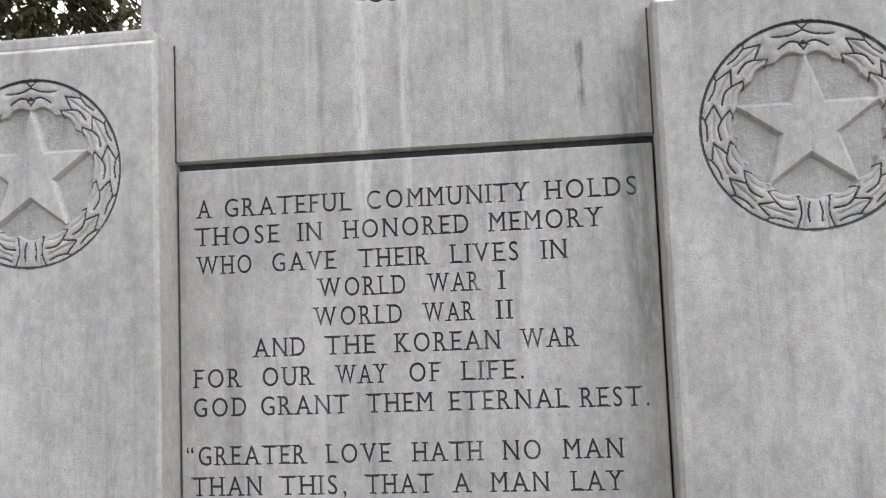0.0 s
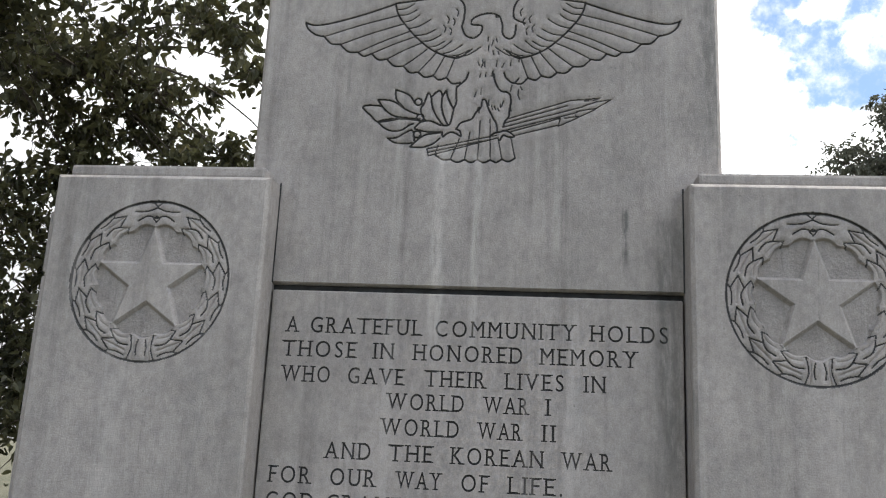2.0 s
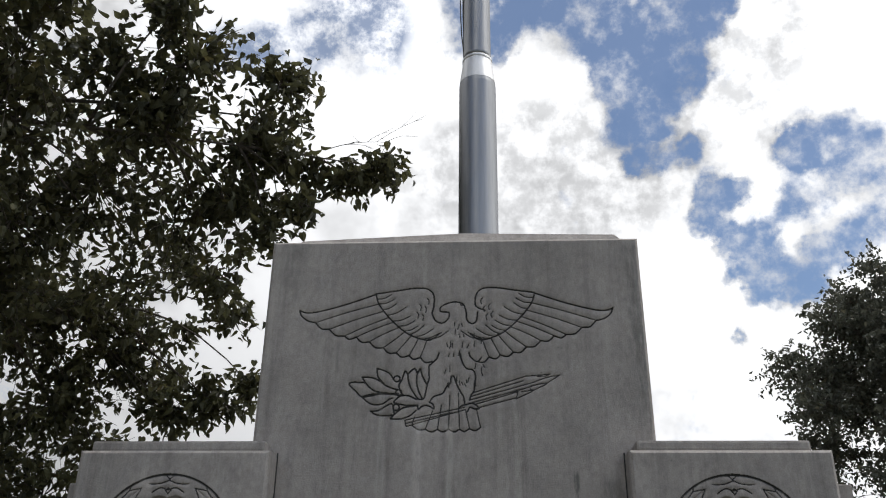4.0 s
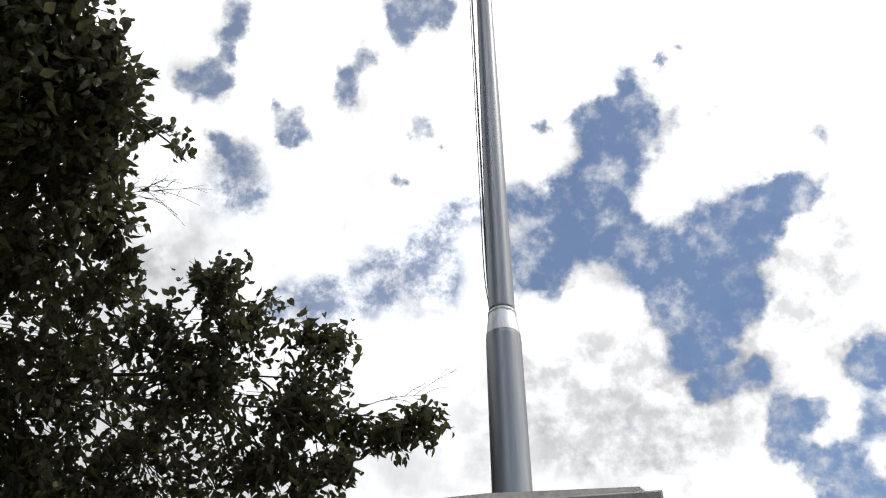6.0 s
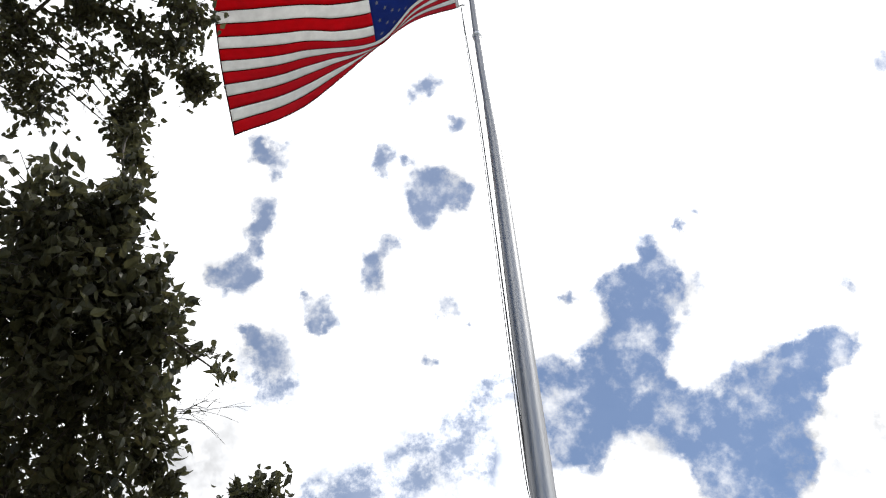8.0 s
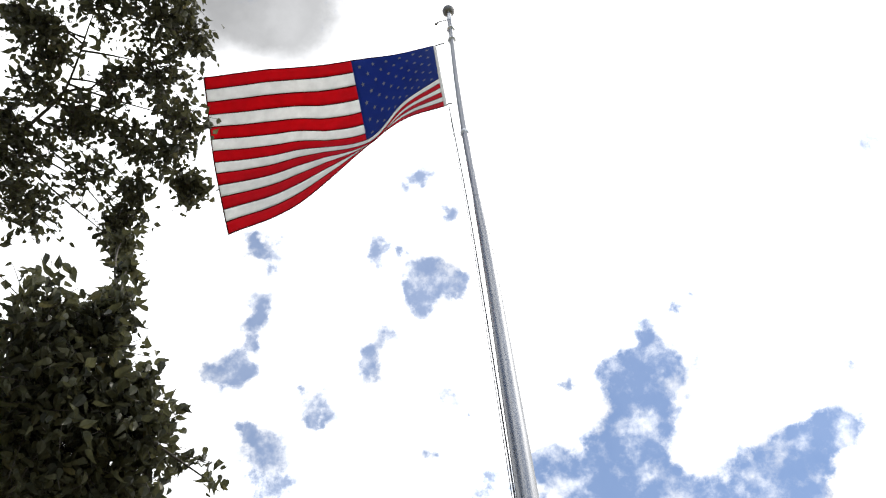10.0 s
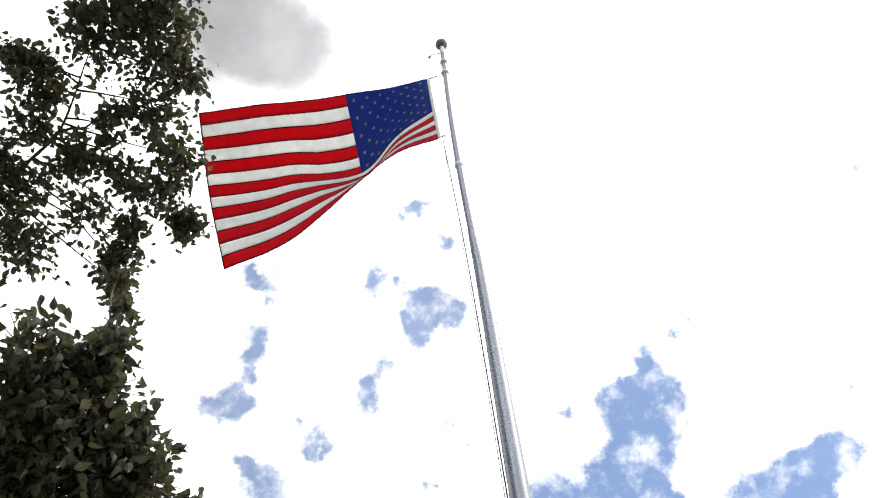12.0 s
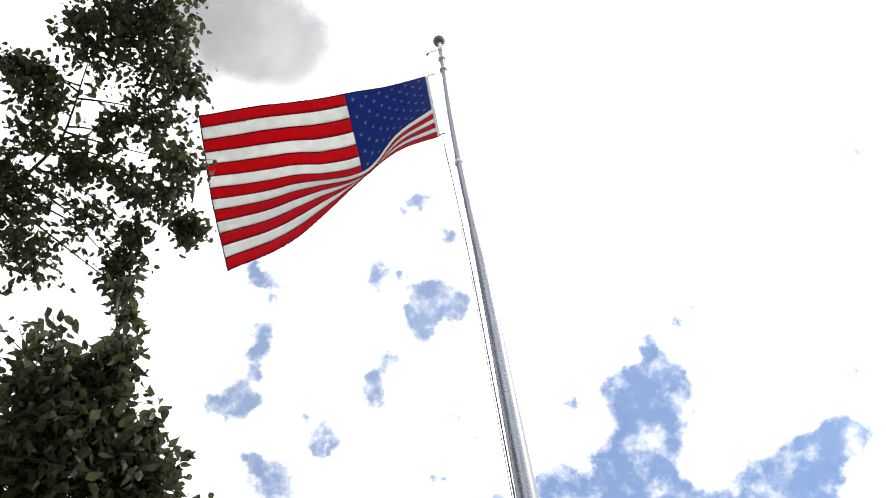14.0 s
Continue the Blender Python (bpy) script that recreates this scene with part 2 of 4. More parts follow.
def stone_material(name, tone, relief=0.004):
    m, nt, b = material(name, 0.72)
    base = ramp_of(nt, tex(nt, "ShaderNodeTexNoise", 1.6, (1, 1, 0.8), 8, 0.6), [(0.3, tuple(c * 0.72 for c in tone)), (0.68, tone)])
    run = ramp_of(nt, tex(nt, "ShaderNodeTexNoise", 3.4, (2.4, 2.4, 0.16), 8, 0.7), [(0.28, 0.56), (0.48, 0.94), (0.72, 1.0)])
    pale = ramp_of(nt, tex(nt, "ShaderNodeTexNoise", 3.2, (2.8, 2.8, 0.10), 7, 0.7), [(0.56, 0.0), (0.74, 0.5)])
    thin_run = ramp_of(nt, tex(nt, "ShaderNodeTexNoise", 9.0, (4.0, 4.0, 0.22), 6, 0.7), [(0.22, 0.5), (0.37, 1.0)])
    blotch = ramp_of(nt, tex(nt, "ShaderNodeTexNoise", 8.0, (1, 1, 0.7), 10, 0.78), [(0.30, 0.70), (0.54, 1.0)])
    mottle = ramp_of(nt, tex(nt, "ShaderNodeTexNoise", 42.0, (1, 1, 0.7), 6, 0.75), [(0.30, 0.80), (0.62, 1.07)])
    grain = ramp_of(nt, tex(nt, "ShaderNodeTexNoise", 190.0, (1, 1, 1), 3, 0.75), [(0.28, 0.79), (0.64, 1.07)])
    spot = ramp_of(nt, tex(nt, "ShaderNodeTexVoronoi", 70.0), [(0.0, 0.38), (0.13, 1.0)])
    col = blend(nt, blend(nt, base, run), thin_run)
    col = blend(nt, blend(nt, col, blotch), mottle)
    col = blend(nt, col, (0.56, 0.52, 0.487), pale, "MIX")
    col = blend(nt, blend(nt, col, grain), spot, 0.6)
    pit = ramp_of(nt, tex(nt, "ShaderNodeTexVoronoi", 26.0), [(0.05, 1.0), (0.13, 0.0)])
    where = ramp_of(nt, tex(nt, "ShaderNodeTexNoise", 3.0, (1, 1, 0.6), 6, 0.7), [(0.50, 0.0), (0.62, 0.75)])
    col = blend(nt, col, (0.16, 0.15, 0.14), blend(nt, pit, where), "MIX")
    for x, wide, z0, z1, strength, tint in STAINS:
        col = blend(nt, col, tint, run_mark(nt, x, wide, z0, z1, strength), "MIX")
    nt.links.new(col, b.inputs["Base Color"])
    bump(nt, b, tex(nt, "ShaderNodeTexNoise", 150.0 if relief < 0.01 else 75.0, (1, 1, 1), 4, 0.7), 0.5, relief)
    return m


STONE = stone_material("grey_marble", (0.480, 0.436, 0.404))
# darker tone for the cut faces of letters, eagle lines and wreath lines
GROOVE = stone_material("dark_carving", (0.075, 0.072, 0.070))
RECESS = stone_material("pecked_marble", (0.430, 0.390, 0.362), 0.018)
JOINT, _nt, _b = material("joint_sealant", 0.9)
_nt.links.new(ramp_of(_nt, tex(_nt, "ShaderNodeTexNoise", 18.0), [(0.3, 0.02), (0.7, 0.06)]), _b.inputs["Base Color"])


def metal_material(name, tone, rough):
    m, nt, b = material(name, rough, 1.0)
    c = ramp_of(nt, tex(nt, "ShaderNodeTexNoise", 14.0, (3, 3, 0.15), 6), [(0.3, tuple(k * 0.8 for k in tone)), (0.7, tone)])
    nt.links.new(c, b.inputs["Base Color"])
    r = ramp_of(nt, tex(nt, "ShaderNodeTexNoise", 40.0, (2, 2, 0.2), 5), [(0.3, rough - 0.06), (0.7, rough + 0.1)])
    nt.links.new(r, b.inputs["Roughness"])
    bump(nt, b, tex(nt, "ShaderNodeTexNoise", 60.0, (4, 4, 0.3), 3), 0.04, 0.001)
    b.inputs["Specular Tint"].default_value = (0.5, 0.5, 0.5, 1)
    return m


ALUMINIUM = metal_material("satin_aluminium", (0.355, 0.36, 0.37), 0.36)
ALUMINIUM_PALE = metal_material("pale_cast_aluminium", (0.82, 0.82, 0.82), 0.5)
DULL_BALL = metal_material("dull_finial_metal", (0.30, 0.29, 0.28), 0.55)


def leaf_material(name, dark, light, through_light):
    m, nt, b = material(name, 0.5)
    rnd = nt.nodes.new("ShaderNodeNewGeometry").outputs["Random Per Island"]
    own = nt.nodes.new("ShaderNodeObjectInfo").outputs["Random"]
    both = nt.nodes.new("ShaderNodeMath")
    both.operation = "ADD"
    nt.links.new(rnd, both.inputs[0]), nt.links.new(own, both.inputs[1])
    wrap = nt.nodes.new("ShaderNodeMath")
    wrap.operation = "FRACT"
    nt.links.new(both.outputs[0], wrap.inputs[0])
    col = ramp_of(nt, wrap.outputs[0], [(0.0, dark), (0.75, light), (0.94, light), (1.0, tuple(c * k for c, k in zip(light, (1.25, 1.1, 0.95))))])
    col = blend(nt, col, ramp_of(nt, tex(nt, "ShaderNodeTexNoise", 30.0), [(0.3, 0.7), (0.7, 1.1)]))
    nt.links.new(col, b.inputs["Base Color"])
    tr = nt.nodes.new("ShaderNodeBsdfTranslucent")
    nt.links.new(col, tr.inputs[0])
    mx = nt.nodes.new("ShaderNodeMixShader")
    mx.inputs[0].default_value = through_light
    nt.links.new(b.outputs[0], mx.inputs[1]), nt.links.new(tr.outputs[0], mx.inputs[2])
    nt.links.new(mx.outputs[0], nt.nodes["Material Output"].inputs[0])
    return m


LEAF = leaf_material("broad_green_leaf", (0.042, 0.044, 0.025), (0.120, 0.119, 0.057), 0.42)
LEAF_FAR = leaf_material("small_grey_green_leaf", (0.080, 0.086, 0.064), (0.150, 0.156, 0.120), 0.34)


def bark_material():
    m, nt, b = material("bark", 0.9)
    v = tex(nt, "ShaderNodeTexNoise", 24.0, (1, 1, 0.25), 7)
    nt.links.new(ramp_of(nt, v, [(0.3, (0.035, 0.028, 0.022)), (0.7, (0.13, 0.11, 0.09))]), b.inputs["Base Color"])
    bump(nt, b, v, 0.8, 0.02)
    return m


BARK = bark_material()


def cloth_material(name, tone, see_through=0.62):
    m, nt, b = material(name, 0.85)
    c = ramp_of(nt, tex(nt, "ShaderNodeTexNoise", 5.0, (1, 1, 1), 5), [(0.3, tuple(k * 0.84 for k in tone)), (0.7, tone)])
    nt.links.new(c, b.inputs["Base Color"])
    bump(nt, b, tex(nt, "ShaderNodeTexNoise", 12.0, (1, 1, 3), 5), 0.5, 0.03)
    tr = nt.nodes.new("ShaderNodeBsdfTranslucent")
    nt.links.new(c, tr.inputs[0])
    mx = nt.nodes.new("ShaderNodeMixShader")
    mx.inputs[0].default_value = see_through
    nt.links.new(b.outputs[0], mx.inputs[1]), nt.links.new(tr.outputs[0], mx.inputs[2])
    nt.links.new(mx.outputs[0], nt.nodes["Material Output"].inputs[0])
    return m


CLOTH_RED = cloth_material("red_nylon", (0.68, 0.014, 0.042))
CLOTH_WHITE = cloth_material("white_nylon", (0.86, 0.86, 0.85))
CLOTH_SEAM = cloth_material("dark_seam_thread", (0.10, 0.012, 0.02))
CLOTH_BLUE = cloth_material("navy_nylon", (0.045, 0.095, 0.36))
CLOTH_STAR = cloth_material("doubled_star_cloth", (0.42, 0.44, 0.47), 0.3)
# the rope's backlit darkness against the sky is put into its colour
ROPE, _nt, _b = material("backlit_halyard", 0.8)
_nt.links.new(ramp_of(_nt, tex(_nt, "ShaderNodeTexNoise", 90.0), [(0.3, 0.10), (0.7, 0.18)]), _b.inputs["Base Color"])
GRASS, _nt, _b = material("mown_grass", 0.9)
_nt.links.new(blend(_nt, ramp_of(_nt, tex(_nt, "ShaderNodeTexNoise", 0.25), [(0.3, (0.075, 0.075, 0.04)), (0.7, (0.13, 0.12, 0.075))]),
                    ramp_of(_nt, tex(_nt, "ShaderNodeTexNoise", 35.0), [(0.3, 0.6), (0.7, 1.2)])), _b.inputs["Base Color"])
bump(_nt, _b, tex(_nt, "ShaderNodeTexNoise", 60.0), 0.8, 0.04)


# ---- building helpers ----
def mesh_object(name, verts, faces, mats, parent=None, index=None, smooth=False):
    me = bpy.data.meshes.new(name)
    me.from_pydata([tuple(v) for v in verts], [], [tuple(f) for f in faces])
    for m in mats if isinstance(mats, (list, tuple)) else [mats]:
        me.materials.append(m)
    if index is not None:
        me.polygons.foreach_set("material_index", np.asarray(index, dtype=np.int32))
    if smooth:
        me.polygons.foreach_set("use_smooth", np.ones(len(me.polygons), dtype=bool))
    me.update()
    ob = new(name, me)
    ob.parent = parent
    return ob


def part(name, bm, mat, parent=None, label="", smooth=False):
    me = bpy.data.meshes.new(name)
    bm.normal_update()
    bm.to_mesh(me)
    bm.free()
    for m in mat if isinstance(mat, (list, tuple)) else [mat]:
        me.materials.append(m)
    if smooth:
        me.polygons.foreach_set("use_smooth", np.ones(len(me.polygons), dtype=bool))
    ob = new(name, me)
    ob.parent = parent
    return tagged(ob, label)


def block(x0, x1, y0, y1, z0, z1, bevel=0.006):
    """A sawn stone block with eased, slightly worn edges."""
    bm = bmesh.new()
    bmesh.ops.create_cube(bm, size=1)
    for v in bm.verts:
        v.co = Vector((x0 if v.co.x < 0 else x1, y0 if v.co.y < 0 else y1, z0 if v.co.z < 0 else z1))
    if bevel:
        bmesh.ops.bevel(bm, geom=list(bm.edges), offset=bevel, segments=2, affect="EDGES", profile=0.6)
    return bm


def tube(points, radii, sides=10, caps=True):
    """Verts and faces of a round bar along points."""
    verts, faces = [], []
    pts = [Vector(p) for p in points]
    side = None
    for i, p in enumerate(pts):
        d = (pts[min(i + 1, len(pts) - 1)] - pts[max(i - 1, 0)]).normalized()
        if side is None:
            side = d.orthogonal().normalized()
        side = (side - d * side.dot(d)).normalized()
        other = d.cross(side)
        for k in range(sides):
            a = 2 * math.pi * k / sides
            verts.append(p + (side * math.cos(a) + other * math.sin(a)) * radii[i])
    for i in range(len(pts) - 1):
        for k in range(sides):
            j = (k + 1) % sides
            faces.append((i * sides + k, i * sides + j, (i + 1) * sides + j, (i + 1) * sides + k))
    if caps:
        faces.append(tuple(range(sides))[::-1])
        faces.append(tuple(range((len(pts) - 1) * sides, len(pts) * sides)))
    return verts, faces


def lathe(profile, sides=40):
    """Verts and faces of a turned form from (radius, height) pairs."""
    return tube([(0, 0, h + 1e-5 * i) for i, (r, h) in enumerate(profile)], [r for r, h in profile], sides)


def smooth_line(pts, closed=False, steps=6):
    """A Catmull-Rom line through the control points."""
    p = [np.array(q, float) for q in pts]
    n = len(p)
    out = []
    for i in range(n if closed else n - 1):
        a = p[(i - 1) % n] if closed or i else p[0]
        b, c = p[i], p[(i + 1) % n]
        d = p[(i + 2) % n] if closed or i + 2 < n else p[-1]
        for k in range(steps):
            t = k / steps
            out.append(0.5 * (2 * b + (c - a) * t + (2 * a - 5 * b + 4 * c - d) * t * t + (3 * b - a - 3 * c + d) * t ** 3))
    out.append(p[0] if closed else p[-1])
    return out


def cut_lines(X, Z, lines, width, depth, power=1.0):
    """Depth of V cuts along lines on the grid X, Z; a higher power hollows the sides."""
    best = np.zeros_like(X)
    xs, zs = X[0], Z[:, 0]
    for line in lines:
        for a, b in zip(line[:-1], line[1:]):
            i0, i1 = np.searchsorted(xs, [min(a[0], b[0]) - width, max(a[0], b[0]) + width])
            j0, j1 = np.searchsorted(zs, [min(a[1], b[1]) - width, max(a[1], b[1]) + width])
            if i1 <= i0 or j1 <= j0:
                continue
            x, z = X[j0:j1, i0:i1], Z[j0:j1, i0:i1]
            dx, dz = b[0] - a[0], b[1] - a[1]
            t = np.clip(((x - a[0]) * dx + (z - a[1]) * dz) / max(dx * dx + dz * dz, 1e-9), 0, 1)
            d = np.hypot(x - a[0] - t * dx, z - a[1] - t * dz)
            best[j0:j1, i0:i1] = np.maximum(best[j0:j1, i0:i1], np.clip(1 - d / (width / 2), 0, 1) ** power * depth)
    return best


EASE = 0.014                     # worn arris of the blocks


def spaced(lo, a, b, hi, step):
    """Grid lines: fine between a and b, coarse outside."""
    n, m, e = max(2, int((a - lo) / 0.1)), max(2, int((hi - b) / 0.1)), EASE
    return np.concatenate([[lo, lo + e * 0.5], np.linspace(lo + e, a, n, endpoint=False), np.arange(a, b, step), np.linspace(b, hi - e, m), [hi - e * 0.5, hi]])


def carved_block(name, xs, zs, y_front, y_back, cut, kinds, parent, label):
    """A block whose front is a fine sheet carved by cut (metres inwards); kinds picks the material of each face."""
    nx, nz = len(xs), len(zs)
    X, Z = np.meshgrid(xs, zs)
    edge = np.minimum(np.minimum(X - xs[0], xs[-1] - X), np.minimum((Z - zs[0]) * 6, zs[-1] - Z))
    Y = y_front + cut + np.clip(EASE - edge, 0, EASE) ** 1.3 * EASE ** -0.3
    verts = np.stack([X, Y, Z], -1).reshape(-1, 3)
    idx = np.arange(nx * nz).reshape(nz, nx)
    quads = np.stack([idx[:-1, :-1], idx[:-1, 1:], idx[1:, 1:], idx[1:, :-1]], -1).reshape(-1, 4)
    faces = [tuple(q) for q in quads.tolist()]
    kind = [int(k) for k in kinds.reshape(-1)]
    ring = list(idx[0, :]) + list(idx[1:, -1]) + list(idx[-1, -2::-1]) + list(idx[-2:0, 0])
    verts = verts.tolist()
    first = len(verts)
    for i in ring:
        v = verts[i]
        verts.append((v[0], y_back, v[2]))
    n = len(ring)
    for k in range(n):
        faces.append((ring[k], first + k, first + (k + 1) % n, ring[(k + 1) % n]))
        kind.append(0)
    faces.append(tuple(range(first, first + n)))
    kind.append(0)
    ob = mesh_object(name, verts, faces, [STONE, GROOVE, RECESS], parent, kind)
    return tagged(ob, label)


# ---- ground ----
bm = bmesh.new()
bmesh.ops.create_grid(bm, x_segments=40, y_segments=40, size=1500)
ground = part("ground", bm, GRASS)
tagged(ground, "mown green grass round the stone monument", "ground", kind="structure")

# ---- the monument ----
TOP, SEAM, CX = 3.75, 2.303, 0.02
monument = tagged(new("war_memorial"), "grey marble war memorial with carved eagle, stars and inscription", "monument")

# carving of the eagle, in metres across and up the face
WING_LEAD = ((-0.736, 3.384), (-0.701, 3.372), (-0.636, 3.379), (-0.506, 3.416), (-0.376, 3.463))
WING_COVERT = ((-0.376, 3.466), (-0.363, 3.419), (-0.325, 3.363), (-0.274, 3.308), (-0.223, 3.266), (-0.172, 3.241), (-0.122, 3.23), (-0.091, 3.243))
WING_TIP = ((-0.736, 3.384), (-0.725, 3.356), (-0.693, 3.331), (-0.656, 3.322))
WING_HEM = ((-0.656, 3.322), (-0.588, 3.288), (-0.515, 3.254), (-0.459, 3.248), (-0.397, 3.225), (-0.33, 3.195), (-0.27, 3.17), (-0.209, 3.156), (-0.158, 3.147), (-0.103, 3.126))
WING_ROOTS = ((-0.363, 3.413), (-0.337, 3.377), (-0.312, 3.344), (-0.286, 3.322), (-0.261, 3.294), (-0.23, 3.275), (-0.198, 3.258), (-0.167, 3.241), (-0.129, 3.23))
WING_TOP = ((-0.376, 3.466), (-0.272, 3.481), (-0.195, 3.493), (-0.131, 3.489), (-0.1, 3.456), (-0.099, 3.401), (-0.107, 3.365))
HEAD = ((-0.107, 3.365), (-0.09, 3.327), (-0.057, 3.315), (-0.031, 3.337), (-0.028, 3.367), (-0.066, 3.373), (-0.066, 3.395), (-0.037, 3.413), (0.003, 3.421), (0.039, 3.409), (0.053, 3.371), (0.057, 3.33), (0.081, 3.311), (0.102, 3.327), (0.106, 3.37))
TAIL_HEM = ((-0.188, 2.831), (-0.128, 2.812), (-0.074, 2.812), (-0.025, 2.812), (0.024, 2.812), (0.068, 2.815), (0.117, 2.82))
TAIL_ROOT = ((-0.177, 2.869), (-0.097, 2.895), (-0.057, 2.921), (-0.019, 2.972), (0.018, 2.977), (0.051, 2.899), (0.1, 2.899))
LAURELS = (((-0.408, 3.027), (-0.459, 3.03), (-0.479, 3.019), (-0.447, 2.988), (-0.419, 2.962), (-0.374, 2.966), (-0.334, 2.975)), ((-0.253, 2.974), (-0.339, 2.982), (-0.376, 2.998), (-0.402, 3.024), (-0.422, 3.053)), ((-0.422, 3.053), (-0.383, 3.052), (-0.348, 3.04), (-0.312, 3.014), (-0.275, 2.998), (-0.254, 2.993)), ((-0.354, 3.095), (-0.351, 3.062), (-0.342, 3.045), (-0.32, 3.023)), ((-0.354, 3.095), (-0.319, 3.083), (-0.294, 3.068), (-0.276, 3.039)), ((-0.415, 2.96), (-0.391, 2.97), (-0.334, 2.975), (-0.263, 2.97)), ((-0.415, 2.96), (-0.393, 2.938), (-0.362, 2.925), (-0.322, 2.928), (-0.293, 2.949), (-0.277, 2.955)), ((-0.375, 2.895), (-0.34, 2.897), (-0.311, 2.915), (-0.282, 2.928), (-0.272, 2.904), (-0.27, 2.885)), ((-0.375, 2.895), (-0.35, 2.878), (-0.309, 2.873), (-0.273, 2.877)), ((-0.285, 2.86), (-0.26, 2.887), (-0.227, 2.91), (-0.171, 2.919)), ((-0.285, 2.86), (-0.239, 2.859), (-0.199, 2.873), (-0.17, 2.898)), ((-0.272, 2.938), (-0.249, 2.961), (-0.213, 2.967), (-0.172, 2.949)), ((-0.272, 2.934), (-0.221, 2.922), (-0.171, 2.921)), ((-0.213, 3.066), (-0.225, 3.081), (-0.24, 3.038), (-0.251, 3.017), (-0.246, 2.989), (-0.229, 2.967)), ((-0.213, 3.066), (-0.207, 3.027), (-0.19, 2.988), (-0.164, 2.951)), ((-0.213, 3.066), (-0.183, 3.093), (-0.168, 3.069)), ((-0.155, 3.093), (-0.17, 3.065), (-0.171, 3.026), (-0.161, 2.987), (-0.144, 2.951)), ((-0.155, 3.093), (-0.148, 3.064), (-0.135, 3.036), (-0.124, 3.018)))
BERRIES = ((-0.262, 3.045), (-0.252, 2.98), (-0.261, 2.912))
BODY_L = ((-0.072, 3.167), (-0.082, 3.139), (-0.107, 3.115), (-0.117, 3.1), (-0.115, 3.046), (-0.124, 3.014), (-0.136, 2.955), (-0.162, 2.949))
BODY_R = ((0.022, 3.169), (0.035, 3.125), (0.054, 3.094), (0.08, 3.087), (0.092, 3.074), (0.096, 3.046), (0.091, 3.016), (0.089, 2.986), (0.076, 2.968), (0.068, 2.944))
WING_ARM = ((0.066, 3.168), (0.075, 3.146), (0.103, 3.125), (0.123, 3.145))
LEGS = ((-0.108, 2.939), (-0.093, 2.96), (-0.053, 2.976), (-0.038, 3.002), (-0.019, 3.023), (-0.015, 3.051), (-0.007, 3.057), (0.001, 3.048), (0.009, 3.022), (0.03, 2.979), (0.042, 2.958), (0.047, 2.924))
CLAW_L = ((-0.165, 2.923), (-0.16, 2.902), (-0.147, 2.915), (-0.127, 2.921), (-0.107, 2.914), (-0.091, 2.905), (-0.096, 2.926), (-0.112, 2.935))
CLAW_R = ((0.02, 2.903), (0.033, 2.918), (0.057, 2.924), (0.068, 2.928), (0.088, 2.927), (0.112, 2.906), (0.09, 2.904), (0.071, 2.911), (0.059, 2.892))
SHAFTS = ((-0.22, 2.853), (0.047, 2.911), (-0.213, 2.825), (0.051, 2.901), (-0.218, 2.838), (-0.012, 2.887), (-0.22, 2.853), (-0.213, 2.825), (0.085, 2.978), (0.297, 3.046), (0.076, 2.961), (0.311, 3.033), (0.07, 2.944), (0.369, 3.029), (0.074, 2.93), (0.349, 3.006), (0.096, 2.925), (0.285, 2.982), (0.112, 2.91), (0.281, 2.955))
BARBS = ((0.297, 3.046), (0.32, 3.054), (0.434, 3.064), (0.434, 3.064), (0.41, 3.054), (0.375, 3.053), (0.476, 3.059), (0.418, 3.049), (0.369, 3.031), (0.476, 3.059), (0.418, 3.022), (0.388, 3.02), (0.417, 3.018), (0.398, 3.02), (0.344, 3.009), (0.417, 3.018), (0.349, 2.985), (0.34, 2.996), (0.285, 2.982), (0.277, 2.949), (0.349, 2.983), (0.301, 2.982), (0.33, 2.986), (0.353, 2.99))
HIGH_LIMB = ((-5.13, -1.34, 10.75), (-4.80, -1.39, 10.97), (-4.42, -1.53, 11.22), (-4.11, -1.68, 11.42), (-3.88, -1.93, 11.60), (-3.64, -2.25, 11.78), (-3.40, -2.54, 11.94))
HIGH_FORK = ((-4.11, -1.68, 11.42), (-3.98, -1.67, 11.49), (-3.83, -1.63, 11.54), (-3.67, -1.70, 11.63), (-3.49, -1.74, 11.72))


def shift(line, flip=False):
    return [(CX + (-x if flip else x), z) for x, z in line]


